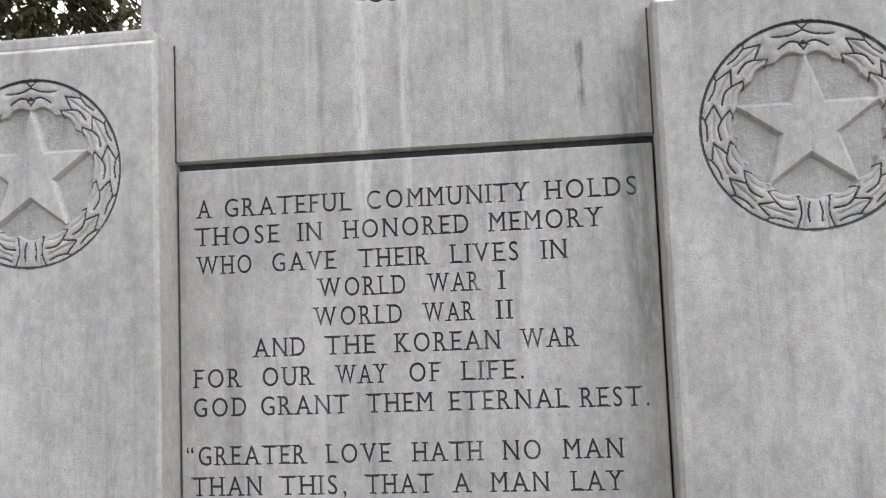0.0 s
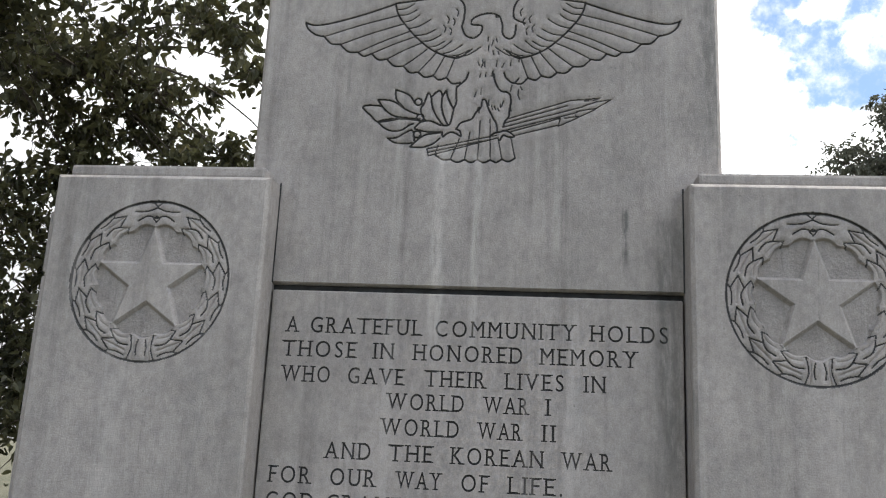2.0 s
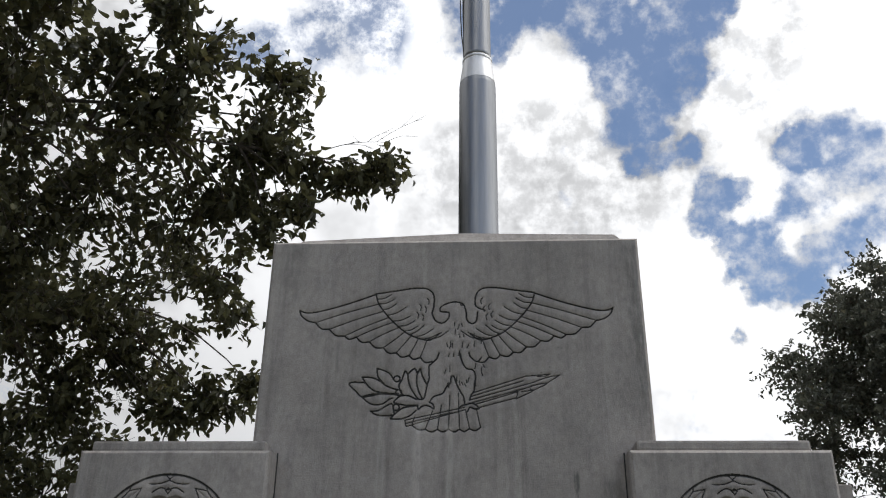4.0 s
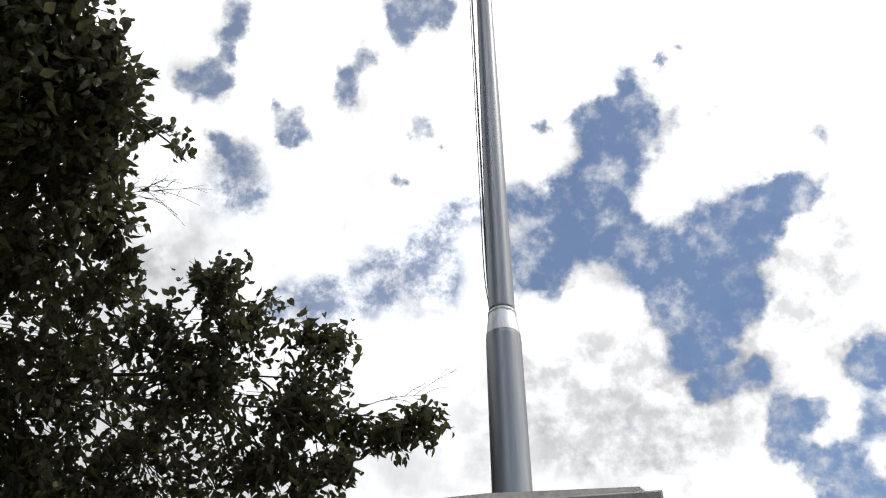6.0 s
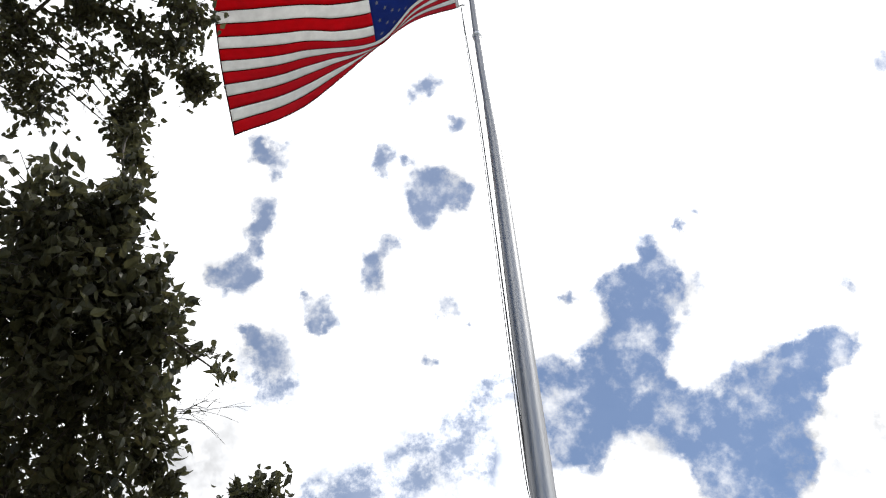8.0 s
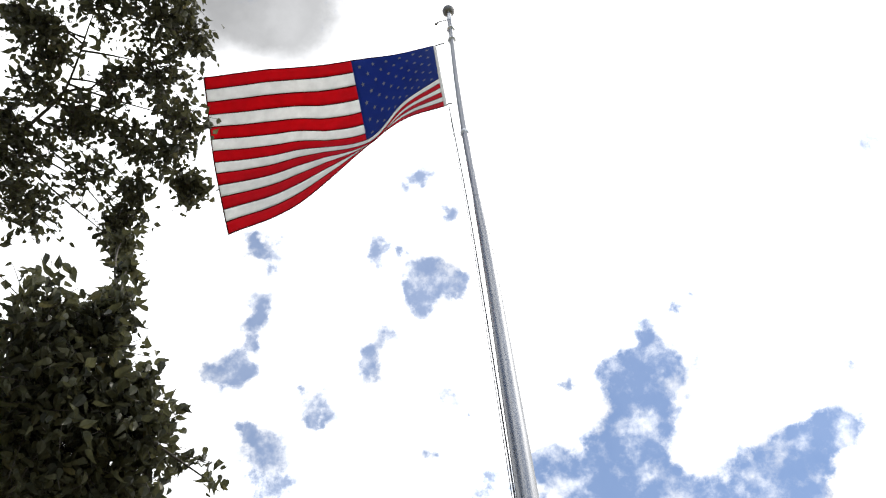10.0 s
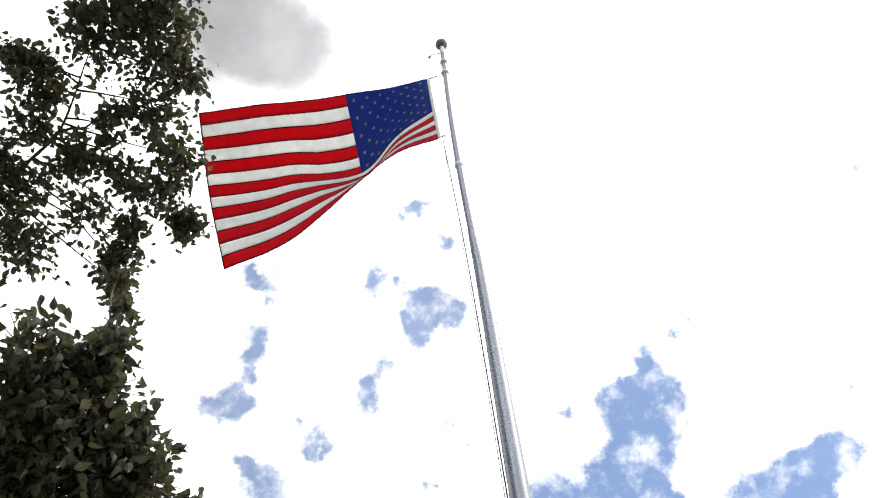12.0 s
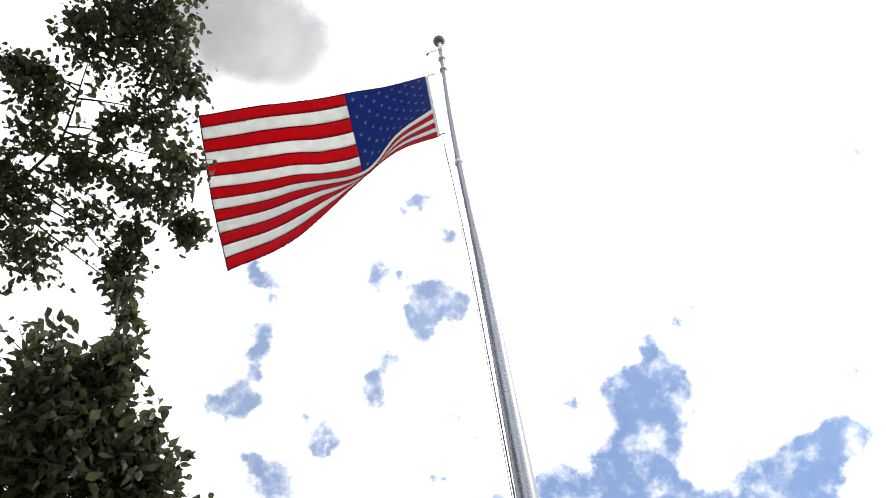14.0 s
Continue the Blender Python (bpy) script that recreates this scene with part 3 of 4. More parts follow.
def eagle_lines():
    bold, thin = [], []
    for flip in (False, True):
        for l in (WING_LEAD, WING_COVERT, WING_TIP, WING_TOP):
            pts = l
            if flip and l is WING_TOP:
                pts = l[:-1] + ((-0.141, 3.378),)
            bold.append(smooth_line(shift(pts, flip)))
        for i, (a, b) in enumerate(zip(WING_HEM[:-1], WING_HEM[1:])):
            mid = ((a[0] + b[0]) / 2 - 0.004, (a[1] + b[1]) / 2 - 0.014)
            bold.append(smooth_line(shift((a, mid, b), flip)))
        for i, root in enumerate(WING_ROOTS):
            tip = WING_HEM[i]
            mid = ((tip[0] + root[0]) / 2, (tip[1] + root[1]) / 2 + (0.004 if i < 5 else -0.002))
            thin.append(smooth_line(shift((tip, mid, root), flip)))
        # short strokes of the small feathers over the coverts
        rnd = random.Random(4)
        for k in range(12):
            u = 0.08 + 0.075 * k
            j = u * (len(WING_COVERT) - 1)
            a, b = WING_COVERT[int(j)], WING_COVERT[min(int(j) + 1, len(WING_COVERT) - 1)]
            p = (a[0] + (b[0] - a[0]) * (j % 1), a[1] + (b[1] - a[1]) * (j % 1))
            q = (p[0] + 0.06 + 0.03 * rnd.random(), p[1] + 0.02 + 0.025 * rnd.random())
            thin.append(smooth_line(shift((p, ((p[0] + q[0]) / 2, (p[1] + q[1]) / 2 - 0.008), q), flip)))
        for k in range(5):
            x, z = -0.13 - 0.012 * k, 3.44 - 0.03 * (k % 3) - 0.01 * k
            thin.append(smooth_line(shift(((x, z), (x + 0.008, z - 0.012), (x + 0.004, z - 0.03)), flip)))
    for l in (HEAD, BODY_L, BODY_R, WING_ARM, CLAW_L, CLAW_R):
        bold.append(smooth_line(shift(l)))
    bold.append(smooth_line(shift(LEGS)))
    for a, b in zip(TAIL_HEM[:-1], TAIL_HEM[1:]):
        bold.append(smooth_line(shift((a, ((a[0] + b[0]) / 2, (a[1] + b[1]) / 2 - 0.012), b))))
    for a, b in zip(TAIL_HEM, TAIL_ROOT):
        thin.append(shift((a, b)))
    for a, b in zip(SHAFTS[::2], SHAFTS[1::2]):
        thin.append(shift((a, b)))
    for k in range(0, len(BARBS), 3):
        thin.append(shift(BARBS[k:k + 3]))
    for l in LAURELS:
        bold.append(smooth_line(shift(l)))
    for x, z in BERRIES:
        bold.append(smooth_line([(CX + x + 0.014 * math.cos(a), z + 0.014 * math.sin(a)) for a in np.linspace(0, 5.5, 8)], True))
    # breast feathers
    rnd = random.Random(9)
    for k in range(34):
        z = rnd.uniform(3.02, 3.36)
        half = 0.05 if z > 3.25 else 0.085
        x = 0.045 + rnd.uniform(-half, half)
        thin.append(shift(((x, z), (x + rnd.uniform(-0.008, 0.008), z - rnd.uniform(0.012, 0.026)))))
    thin.append(smooth_line([(CX + 0.032 + 0.006 * math.cos(a), 3.408 + 0.004 * math.sin(a)) for a in np.linspace(0, 5.5, 6)], True))
    return bold, thin


xs, zs = spaced(-0.876, -0.76, 0.80, 0.90, 0.0025), spaced(SEAM + 0.012, 2.79, 3.51, TOP, 0.0025)
X, Z = np.meshgrid(xs, zs)
bold, thin = eagle_lines()
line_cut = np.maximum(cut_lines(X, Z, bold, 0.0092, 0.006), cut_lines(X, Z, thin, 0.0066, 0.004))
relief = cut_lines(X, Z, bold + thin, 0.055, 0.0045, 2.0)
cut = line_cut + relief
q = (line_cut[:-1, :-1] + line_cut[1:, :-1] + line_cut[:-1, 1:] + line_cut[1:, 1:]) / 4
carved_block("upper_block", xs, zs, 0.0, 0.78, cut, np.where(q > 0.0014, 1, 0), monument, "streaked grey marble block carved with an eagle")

# low ridged cap on the upper block
bm = bmesh.new()
prof = [(-0.75, TOP), (-0.745, TOP + 0.022), (CX + 0.04, TOP + 0.070), (0.80, TOP + 0.046), (0.83, TOP)]
front, rear = [bm.verts.new((x, 0.03 + min(0.6 * (z - TOP), 0.04), z)) for x, z in prof], [bm.verts.new((x, 0.75, z)) for x, z in prof]
bm.faces.new(front), bm.faces.new(rear[::-1])
for k in range(len(prof)):
    j = (k + 1) % len(prof)
    bm.faces.new((front[j], front[k], rear[k], rear[j]))
part("cap", bm, STONE, monument, "low weathered stone cap")

# dark open joint under the upper block
part("joint", block(-0.80, 0.84, 0.035, 0.74, SEAM - 0.014, SEAM + 0.014, 0), JOINT, monument, "dark recessed joint")

# thin dark strips down the upright joints beside the pillars
for sgn in (-1, 1):
    x0, x1 = sorted((sgn * 0.7525, sgn * 0.758))
    part("joint", block(x0, x1, -0.004 if sgn < 0 else -0.006, 0.03, SEAM + 0.015, 2.705, 0), JOINT, monument)

# lines of the inscription: height of the baseline, then each word with its start and end
INSCRIPTION = (
    (2.134, ("A", -0.684, -0.643), ("GRATEFUL", -0.594, -0.186), ("COMMUNITY", -0.132, 0.370), ("HOLDS", 0.426, 0.695)),
    (2.045, ("THOSE", -0.691, -0.421), ("IN", -0.352, -0.282), ("HONORED", -0.206, 0.184), ("MEMORY", 0.250, 0.586)),
    (1.953, ("WHO", -0.687, -0.510), ("GAVE", -0.442, -0.241), ("THEIR", -0.159, 0.054), ("LIVES", 0.128, 0.332), ("IN", 0.407, 0.477)),
    (1.867, ("WORLD", -0.292, -0.019), ("WAR", 0.055, 0.208), ("I", 0.272, 0.285)),
    (1.777, ("WORLD", -0.308, -0.033), ("WAR", 0.037, 0.187), ("II", 0.263, 0.302)),
    (1.687, ("AND", -0.506, -0.343), ("THE", -0.274, -0.124), ("KOREAN", -0.054, 0.264), ("WAR", 0.332, 0.496)),
    (1.596, ("FOR", -0.702, -0.554), ("OUR", -0.481, -0.321), ("WAY", -0.243, -0.090), ("OF", -0.016, 0.076), ("LIFE.", 0.149, 0.333)),
    (1.506, ("GOD", -0.707, -0.536), ("GRANT", -0.488, -0.213), ("THEM", -0.148, 0.050), ("ETERNAL", 0.107, 0.458), ("REST.", 0.500, 0.698)),
    (1.356, ("“GREATER", -0.733, -0.351), ("LOVE", -0.280, -0.086), ("HATH", -0.011, 0.195), ("NO", 0.263, 0.373), ("MAN", 0.443, 0.613)),
    (1.262, ("THAN", -0.712, -0.493), ("THIS,", -0.429, -0.224), ("THAT", -0.159, 0.041), ("A", 0.109, 0.156), ("MAN", 0.223, 0.391), ("LAY", 0.463, 0.607)),
)
CAP = 0.062


GLYPHS = {}


def glyph(ch):
    """Verts (x across, y up, both in cap heights), faces and feet of one capital, thinned, from the built-in font."""
    if ch not in GLYPHS:
        cu = bpy.data.curves.new("letters", "FONT")
        cu.body, cu.size, cu.extrude, cu.resolution_u, cu.offset = ch, 1.0, 0.5, 4, -0.001
        ob = bpy.data.objects.new("letters", cu)
        scene.collection.objects.link(ob)
        bpy.context.view_layer.update()
        me = bpy.data.meshes.new_from_object(ob.evaluated_get(bpy.context.evaluated_depsgraph_get()))
        co = np.array([v.co[:] for v in me.vertices]) / np.array((0.729, 0.729, 1))
        co[:, 0] -= co[:, 0].min()
        faces = [tuple(p.vertices) for p in me.polygons]
        bpy.data.objects.remove(ob)
        bpy.data.curves.remove(cu)
        bpy.data.meshes.remove(me)
        feet = []
        if ch.isalpha() and ch not in "OCGSQ":
            lo, hi = co[:, 1].min(), co[:, 1].max()
            for level, up in ((lo, 1), (hi, -1)):
                if (up > 0 and ch in "VWU") or (up < 0 and ch == "A"):
                    continue
                x = np.unique(np.round(co[np.abs(co[:, 1] - level) < 0.004, 0], 3))
                for cluster in np.split(x, np.where(np.diff(x) > 0.13)[0] + 1):
                    if len(cluster):
                        feet.append(((cluster[0] + cluster[-1]) / 2, level, up))
        GLYPHS[ch] = (co, faces, feet, co[:, 0].max())
    return GLYPHS[ch]


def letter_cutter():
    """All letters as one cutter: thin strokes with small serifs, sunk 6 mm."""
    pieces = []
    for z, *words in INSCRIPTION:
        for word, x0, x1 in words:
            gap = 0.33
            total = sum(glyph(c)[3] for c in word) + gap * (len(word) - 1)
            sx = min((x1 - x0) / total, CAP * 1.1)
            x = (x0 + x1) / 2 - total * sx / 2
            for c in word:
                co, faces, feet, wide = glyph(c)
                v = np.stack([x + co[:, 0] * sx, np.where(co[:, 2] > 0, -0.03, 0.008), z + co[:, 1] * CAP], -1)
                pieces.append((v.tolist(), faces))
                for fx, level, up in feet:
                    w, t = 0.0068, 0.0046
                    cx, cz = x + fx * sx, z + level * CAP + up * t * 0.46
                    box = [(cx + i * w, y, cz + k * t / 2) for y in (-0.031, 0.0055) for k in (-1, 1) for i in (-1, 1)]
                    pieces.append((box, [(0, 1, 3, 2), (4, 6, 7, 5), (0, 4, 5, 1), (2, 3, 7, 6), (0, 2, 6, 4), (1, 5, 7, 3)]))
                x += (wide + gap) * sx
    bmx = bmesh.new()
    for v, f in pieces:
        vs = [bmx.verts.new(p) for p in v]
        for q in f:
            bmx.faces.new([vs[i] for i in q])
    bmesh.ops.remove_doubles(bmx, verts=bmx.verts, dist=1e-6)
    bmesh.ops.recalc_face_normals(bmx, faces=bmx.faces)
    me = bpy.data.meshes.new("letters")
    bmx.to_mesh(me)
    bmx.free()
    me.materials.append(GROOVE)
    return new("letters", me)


raw = part("raw", block(-0.750, 0.750, 0.0, 0.78, -0.05, SEAM - 0.012, 0.007), STONE)
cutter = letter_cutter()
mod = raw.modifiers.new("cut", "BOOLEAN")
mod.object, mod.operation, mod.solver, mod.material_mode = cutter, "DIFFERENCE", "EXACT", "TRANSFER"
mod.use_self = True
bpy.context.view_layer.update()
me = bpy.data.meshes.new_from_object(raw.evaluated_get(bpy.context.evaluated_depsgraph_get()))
me.name = "inscription_block"
for ob in (raw, cutter):
    old = ob.data
    bpy.data.objects.remove(ob)
    bpy.data.meshes.remove(old)
ins = new("inscription_block", me)
ins.parent = monument
tagged(ins, "streaked grey marble block cut with lines of capital letters")


# ---- pillars with star and wreath ----
WREATH_Z, R_OUT, R_IN, R_STAR = 2.287, 0.297, 0.205, 0.208


def wreath(X, Z, cx, cz):
    dx, dz = X - cx, Z - cz
    r, a = np.hypot(dx, dz), np.arctan2(dx, dz)          # angle from the top, clockwise
    # five-pointed star, flush with the face
    k = np.mod(a + math.pi / 5, 2 * math.pi / 5) - math.pi / 5
    s1, inner = R_STAR, R_STAR * 0.385
    px, pz = r * np.sin(np.abs(k)), r * np.cos(k)
    qx, qz = inner * math.sin(math.pi / 5), inner * math.cos(math.pi / 5)
    inside = px * (qz - s1) - (pz - s1) * qx             # sign tells the side of the star's edge
    dist = inside / math.hypot(qx, qz - s1)
    star = np.clip(dist / 0.012 + 0.6, 0, 1)
    lobes = R_IN + 0.013 * np.abs(np.sin(a * 7.5)) - 0.006
    field = np.clip((lobes - r) / 0.008 + 0.5, 0, 1)
    cut = field * (1 - star) * 0.017
    # rounded band of the wreath
    band = np.clip((r - R_IN) / (R_OUT - R_IN), 0, 1)
    on_band = (r > R_IN) & (r < R_OUT)
    cut = np.where(on_band, np.maximum(cut, 0.006 * (2 * np.abs(band - 0.5)) ** 3), cut)
    pecked = (field > 0.5) & (star < 0.5)

    def at(deg, b):
        rr = R_IN + (R_OUT - R_IN) * b
        return cx + rr * math.sin(radians(deg)), cz + rr * math.cos(radians(deg))

    lines, soft = [], []
    lines.append([at(d, 1.0) for d in np.linspace(0, 360, 160)])
    for side in (1, -1):
        for d in (31, 55, 79, 103, 127, 150):
            zig = [at(side * (d + 2), 1.0), at(side * (d + 5), 0.86), at(side * (d - 5), 0.66), at(side * (d + 4), 0.36), at(side * (d - 4), 0.16), at(side * (d + 1), 0.0)]
            lines.append(zig)
            lines.append(smooth_line([at(side * (d + 5), 0.86), at(side * (d + 11), 0.79), at(side * (d + 17), 0.84)]))
            lines.append(smooth_line([at(side * (d + 4), 0.36), at(side * (d + 10), 0.46), at(side * (d + 18), 0.42)]))
            soft.append(smooth_line([at(side * (d - 4), 0.66), at(side * (d + 6), 0.60), at(side * (d + 16), 0.64)]))
            soft.append(smooth_line([at(side * (d - 3), 0.16), at(side * (d + 6), 0.22), at(side * (d + 15), 0.16)]))
        lines.append(smooth_line([at(side * 170, 1.0), at(side * 171.5, 0.5), at(side * 168, 0.0)]))
        lines.append(smooth_line([at(side * 176.5, 0.75), at(side * 175.5, 0.45), at(side * 176.5, 0.15)]))
        soft.append(smooth_line([at(side * 173, 0.95), at(side * 173.5, 0.5), at(side * 172, 0.1)]))
        lines.append(smooth_line([at(0, 0.75), at(side * 8, 0.62), at(side * 18, 0.72)]))
        lines.append(smooth_line([at(0, 0.30), at(side * 8, 0.42), at(side * 17, 0.30)]))
    for b in (0.95, 0.30):
        lines.append([at(-3, b), at(0, b - 0.16), at(3, b), at(0, b + 0.10), at(-3, b)])
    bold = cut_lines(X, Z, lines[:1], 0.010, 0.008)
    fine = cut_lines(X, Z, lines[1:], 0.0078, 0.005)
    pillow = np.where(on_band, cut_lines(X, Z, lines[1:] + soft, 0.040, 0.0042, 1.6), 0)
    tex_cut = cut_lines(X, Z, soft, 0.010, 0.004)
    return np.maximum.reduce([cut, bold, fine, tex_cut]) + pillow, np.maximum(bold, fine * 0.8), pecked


P_FRONT, P_TOP = -0.137, 2.688
for sgn, name in ((-1, "pillar"), (1, "pillar")):
    x0, x1 = (0.757, 1.590) if sgn > 0 else (-1.583, -0.757)
    cx = 1.168 if sgn > 0 else -1.175
    xs, zs = spaced(x0, cx - 0.31, cx + 0.31, x1, 0.0026), spaced(-0.05, WREATH_Z - 0.31, WREATH_Z + 0.31, P_TOP, 0.0026)
    X, Z = np.meshgrid(xs, zs)
    cut, dark, pecked = wreath(X, Z, cx, WREATH_Z)
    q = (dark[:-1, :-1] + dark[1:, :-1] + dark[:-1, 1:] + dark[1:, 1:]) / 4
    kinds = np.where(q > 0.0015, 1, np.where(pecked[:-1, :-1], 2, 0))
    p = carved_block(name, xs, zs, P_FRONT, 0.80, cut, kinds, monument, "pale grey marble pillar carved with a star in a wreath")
    part("cap", block(x0 + 0.035, x1 - 0.075 if sgn > 0 else x1 - 0.03, P_FRONT + 0.03, 0.78, P_TOP, P_TOP + 0.048, 0.012), STONE, p, "thin stone cap slab")

# wing blocks set back beside the pillars
for sgn in (-1, 1):
    x0, x1 = (1.591, 1.692) if sgn > 0 else (-1.668, -1.584)
    part("wing_block", block(x0, x1, 0.0, 0.78, 2.335, 2.575, 0.006), STONE, monument)
    part("wing_block", block(x0, x1, 0.0, 0.78, -0.05, 2.318, 0.006), STONE, monument)
    part("joint", block(x0 + (0.03 if sgn < 0 else 0), x1 - (0.03 if sgn > 0 else 0), 0.03, 0.74, 2.316, 2.337, 0), JOINT, monument)


# ---- flagpole ----
PX, PY = 0.117, 1.3
flagpole = tagged(new("flagpole"), "tall satin aluminium flagpole standing behind the stone memorial", "flagpole")
flagpole.location = (PX, PY, 0)


def pole_bow(h):
    """The slight bend of the slender upper shaft, in metres across."""
    return -0.055 * math.sin(math.pi * min(max((h - 11.0) / 9.6, 0), 1))


def turned(name, profile, mat, parent, label="", sides=40):
    rows = []
    for (r0, h0), (r1, h1) in zip(profile[:-1], profile[1:]):
        rows += [(r0 + (r1 - r0) * k, h0 + (h1 - h0) * k) for k in (0.004, 0.02, 0.98, 0.996)]
    v, f = lathe(rows, sides)
    v = [p + Vector((pole_bow(p.z), 0, 0)) for p in v]
    ob = mesh_object(name, v, f, mat, parent, smooth=True)
    for p in list(ob.data.polygons)[-2:]:
        p.use_smooth = False
    return tagged(ob, label)


turned("base_flange", [(0.24, -0.05), (0.24, 0.03), (0.20, 0.06), (0.14, 0.10)], ALUMINIUM_PALE, flagpole)
turned("lower_shaft", [(0.134, 0.0), (0.133, 3.0), (0.131, 5.0), (0.130, 5.61), (0.127, 5.64)], ALUMINIUM, flagpole)
turned("reducing_collar", [(0.128, 5.64), (0.126, 5.66), (0.105, 5.82), (0.104, 5.83)], ALUMINIUM_PALE, flagpole, "pale conical collar")
turned("collar_ring", [(0.104, 5.83), (0.108, 5.835), (0.108, 5.850), (0.104, 5.856)], ALUMINIUM_PALE, flagpole, "bright narrow ring")
turned("middle_shaft", [(0.098, 5.85), (0.092, 8.0), (0.081, 10.0), (0.073, 11.4), (0.062, 12.26), (0.055, 12.38)], ALUMINIUM, flagpole)
turned("upper_shaft", [(0.055, 12.38), (0.0545, 13.2), (0.054, 14.0), (0.053, 14.8), (0.0515, 15.8), (0.050, 16.7), (0.048, 17.6), (0.047, 18.6), (0.046, 19.6), (0.045, 20.8)], ALUMINIUM, flagpole)
turned("sleeve", [(0.054, 14.52), (0.074, 14.55), (0.074, 14.60), (0.054, 14.64)], ALUMINIUM_PALE, flagpole)
for h in (19.15, 19.85):
    turned("band", [(0.046, h), (0.080, h + 0.03), (0.080, h + 0.07), (0.046, h + 0.09)], ALUMINIUM_PALE, flagpole)
truck = turned("truck", [(0.045, 20.5), (0.062, 20.54), (0.062, 20.66), (0.05, 20.8), (0.035, 21.02)], ALUMINIUM_PALE, flagpole)
turned("finial_ball", [(0.034, 21.0)] + [(0.135 * math.sin(a), 21.22 - 0.135 * math.cos(a)) for a in np.linspace(0.25, 3.1, 16)], DULL_BALL, flagpole, "dull grey metal ball")
# pulley arm of the truck
v, f = tube([(-0.06, 0, 20.62), (-0.25, 0, 20.62), (-0.31, 0, 20.5)], [0.010, 0.010, 0.028], 10)
mesh_object("pulley_arm", v, f, DULL_BALL, flagpole, smooth=True)
# the two falls of the halyard
for off, low in ((0.0, 1.3), (0.022, 1.5)):
    pts = [(-0.092, 0.17, low), (-0.092, 0.17, 5.5), (-0.101 - off, 0.03, 6.3), (-0.108 - off, 0, 7.4), (-0.130 - off, 0, 10.2), (-0.152 - off, 0, 12.0), (-0.20 - off, 0, 14.0), (-0.25, 0, 15.85)]
    v, f = tube(smooth_line(pts, steps=4), [0.0085 if off == 0 else 0.0045] * 29, 6)
    mesh_object("halyard", v, f, ROPE, flagpole, smooth=True)

# ---- flag ----
FLAG_NET = (
    ((-0.24, 1.3, 19.14), (-1.13, 1.35, 19.34), (-2.03, 1.31, 19.5), (-3.56, 1.09, 19.46), (-4.9, 0.74, 18.95)),
    ((-0.2, 1.3, 17.28), (-1.1, 1.96, 18.17), (-1.93, 2.34, 17.7), (-3.6, 2.46, 18.3), (-5.11, 2.27, 18.19)),
    ((-0.16, 1.3, 15.86), (-0.98, 1.56, 16.34), (-1.8, 2.0, 16.57), (-3.35, 2.76, 16.44), (-4.9, 3.2, 16.74)),
)


FLY, DROP = (0, 0.19, 0.385, 0.69, 1.0), (0, 7 / 13, 1.0)


def eased(t, knots, values):
    """A smooth curve through values at knots that never overshoots them."""
    k, p = np.array(knots), np.array(values)
    h, d = np.diff(k), np.diff(p, axis=0) / np.diff(k)[:, None]
    m = np.zeros_like(p)
    m[0], m[-1] = d[0], d[-1]
    for i in range(1, len(k) - 1):
        same = d[i - 1] * d[i] > 0
        m[i] = np.where(same, 2 * d[i - 1] * d[i] / np.where(same, d[i - 1] + d[i], 1), 0)
    i = min(max(int(np.searchsorted(k, t)) - 1, 0), len(k) - 2)
    s = (t - k[i]) / h[i]
    return (p[i] * (1 + 2 * s) * (1 - s) ** 2 + m[i] * h[i] * s * (1 - s) ** 2
            + p[i + 1] * s * s * (3 - 2 * s) + m[i + 1] * h[i] * s * s * (s - 1))


def flag_point(u, v):
    """The billowing cloth: u along the fly, v down the hoist."""
    p = eased(v, DROP, [eased(u, FLY, row) for row in FLAG_NET])
    p = p + np.array((0.0, 0.5, 0.2)) * 0.02 * u * math.sin(u * 15 + v * 2.5) + np.array((0, 0.3, 0.5)) * 0.02 * u * math.sin(u * 41 - v * 7)
    return p


flag = tagged(new("flag"), "red and white striped flag with starred blue canton, billowing in wind", "flag")
flag.location = FLAG_NET[0][0]
ORIGIN = np.array(FLAG_NET[0][0])


def cloth(name, u0, u1, v0, v1, nu, nv, mat, label="", thick=0.004):
    us, vs = np.linspace(u0, u1, nu + 1), np.linspace(v0, v1, nv + 1)
    verts = [flag_point(u, v) - ORIGIN for v in vs for u in us]
    faces = [(j * (nu + 1) + i, j * (nu + 1) + i + 1, (j + 1) * (nu + 1) + i + 1, (j + 1) * (nu + 1) + i) for j in range(nv) for i in range(nu)]
    ob = mesh_object(name, verts, faces, mat, flag, smooth=True)
    s = ob.modifiers.new("hem", "SOLIDIFY")
    s.thickness, s.offset = thick, 0
    return tagged(ob, label)


U_CANTON = 0.385
for k in range(13):
    u0 = U_CANTON if k < 7 else 0.012
    cloth("stripe", u0, 1.0, k / 13, (k + 1) / 13, 64 if k >= 7 else 44, 4, CLOTH_WHITE if k % 2 else CLOTH_RED, "white nylon stripe" if k % 2 else "red nylon stripe")
for k in range(1, 13):
    cloth("seam", U_CANTON if k < 7 else 0.012, 1.0, k / 13 - 0.003, k / 13 + 0.003, 64, 1, CLOTH_SEAM, "dark stitched seam", 0.011)
for v0, v1, u0, u1 in ((0.0, 0.006, 0.012, 1.0), (0.994, 1.0, 0.012, 1.0), (0.0, 1.0, 0.995, 1.0)):
    cloth("hem", u0, u1, v0, v1, 64 if u0 < 0.5 else 1, 1 if u0 < 0.5 else 40, CLOTH_SEAM, "dark folded hem", 0.011)
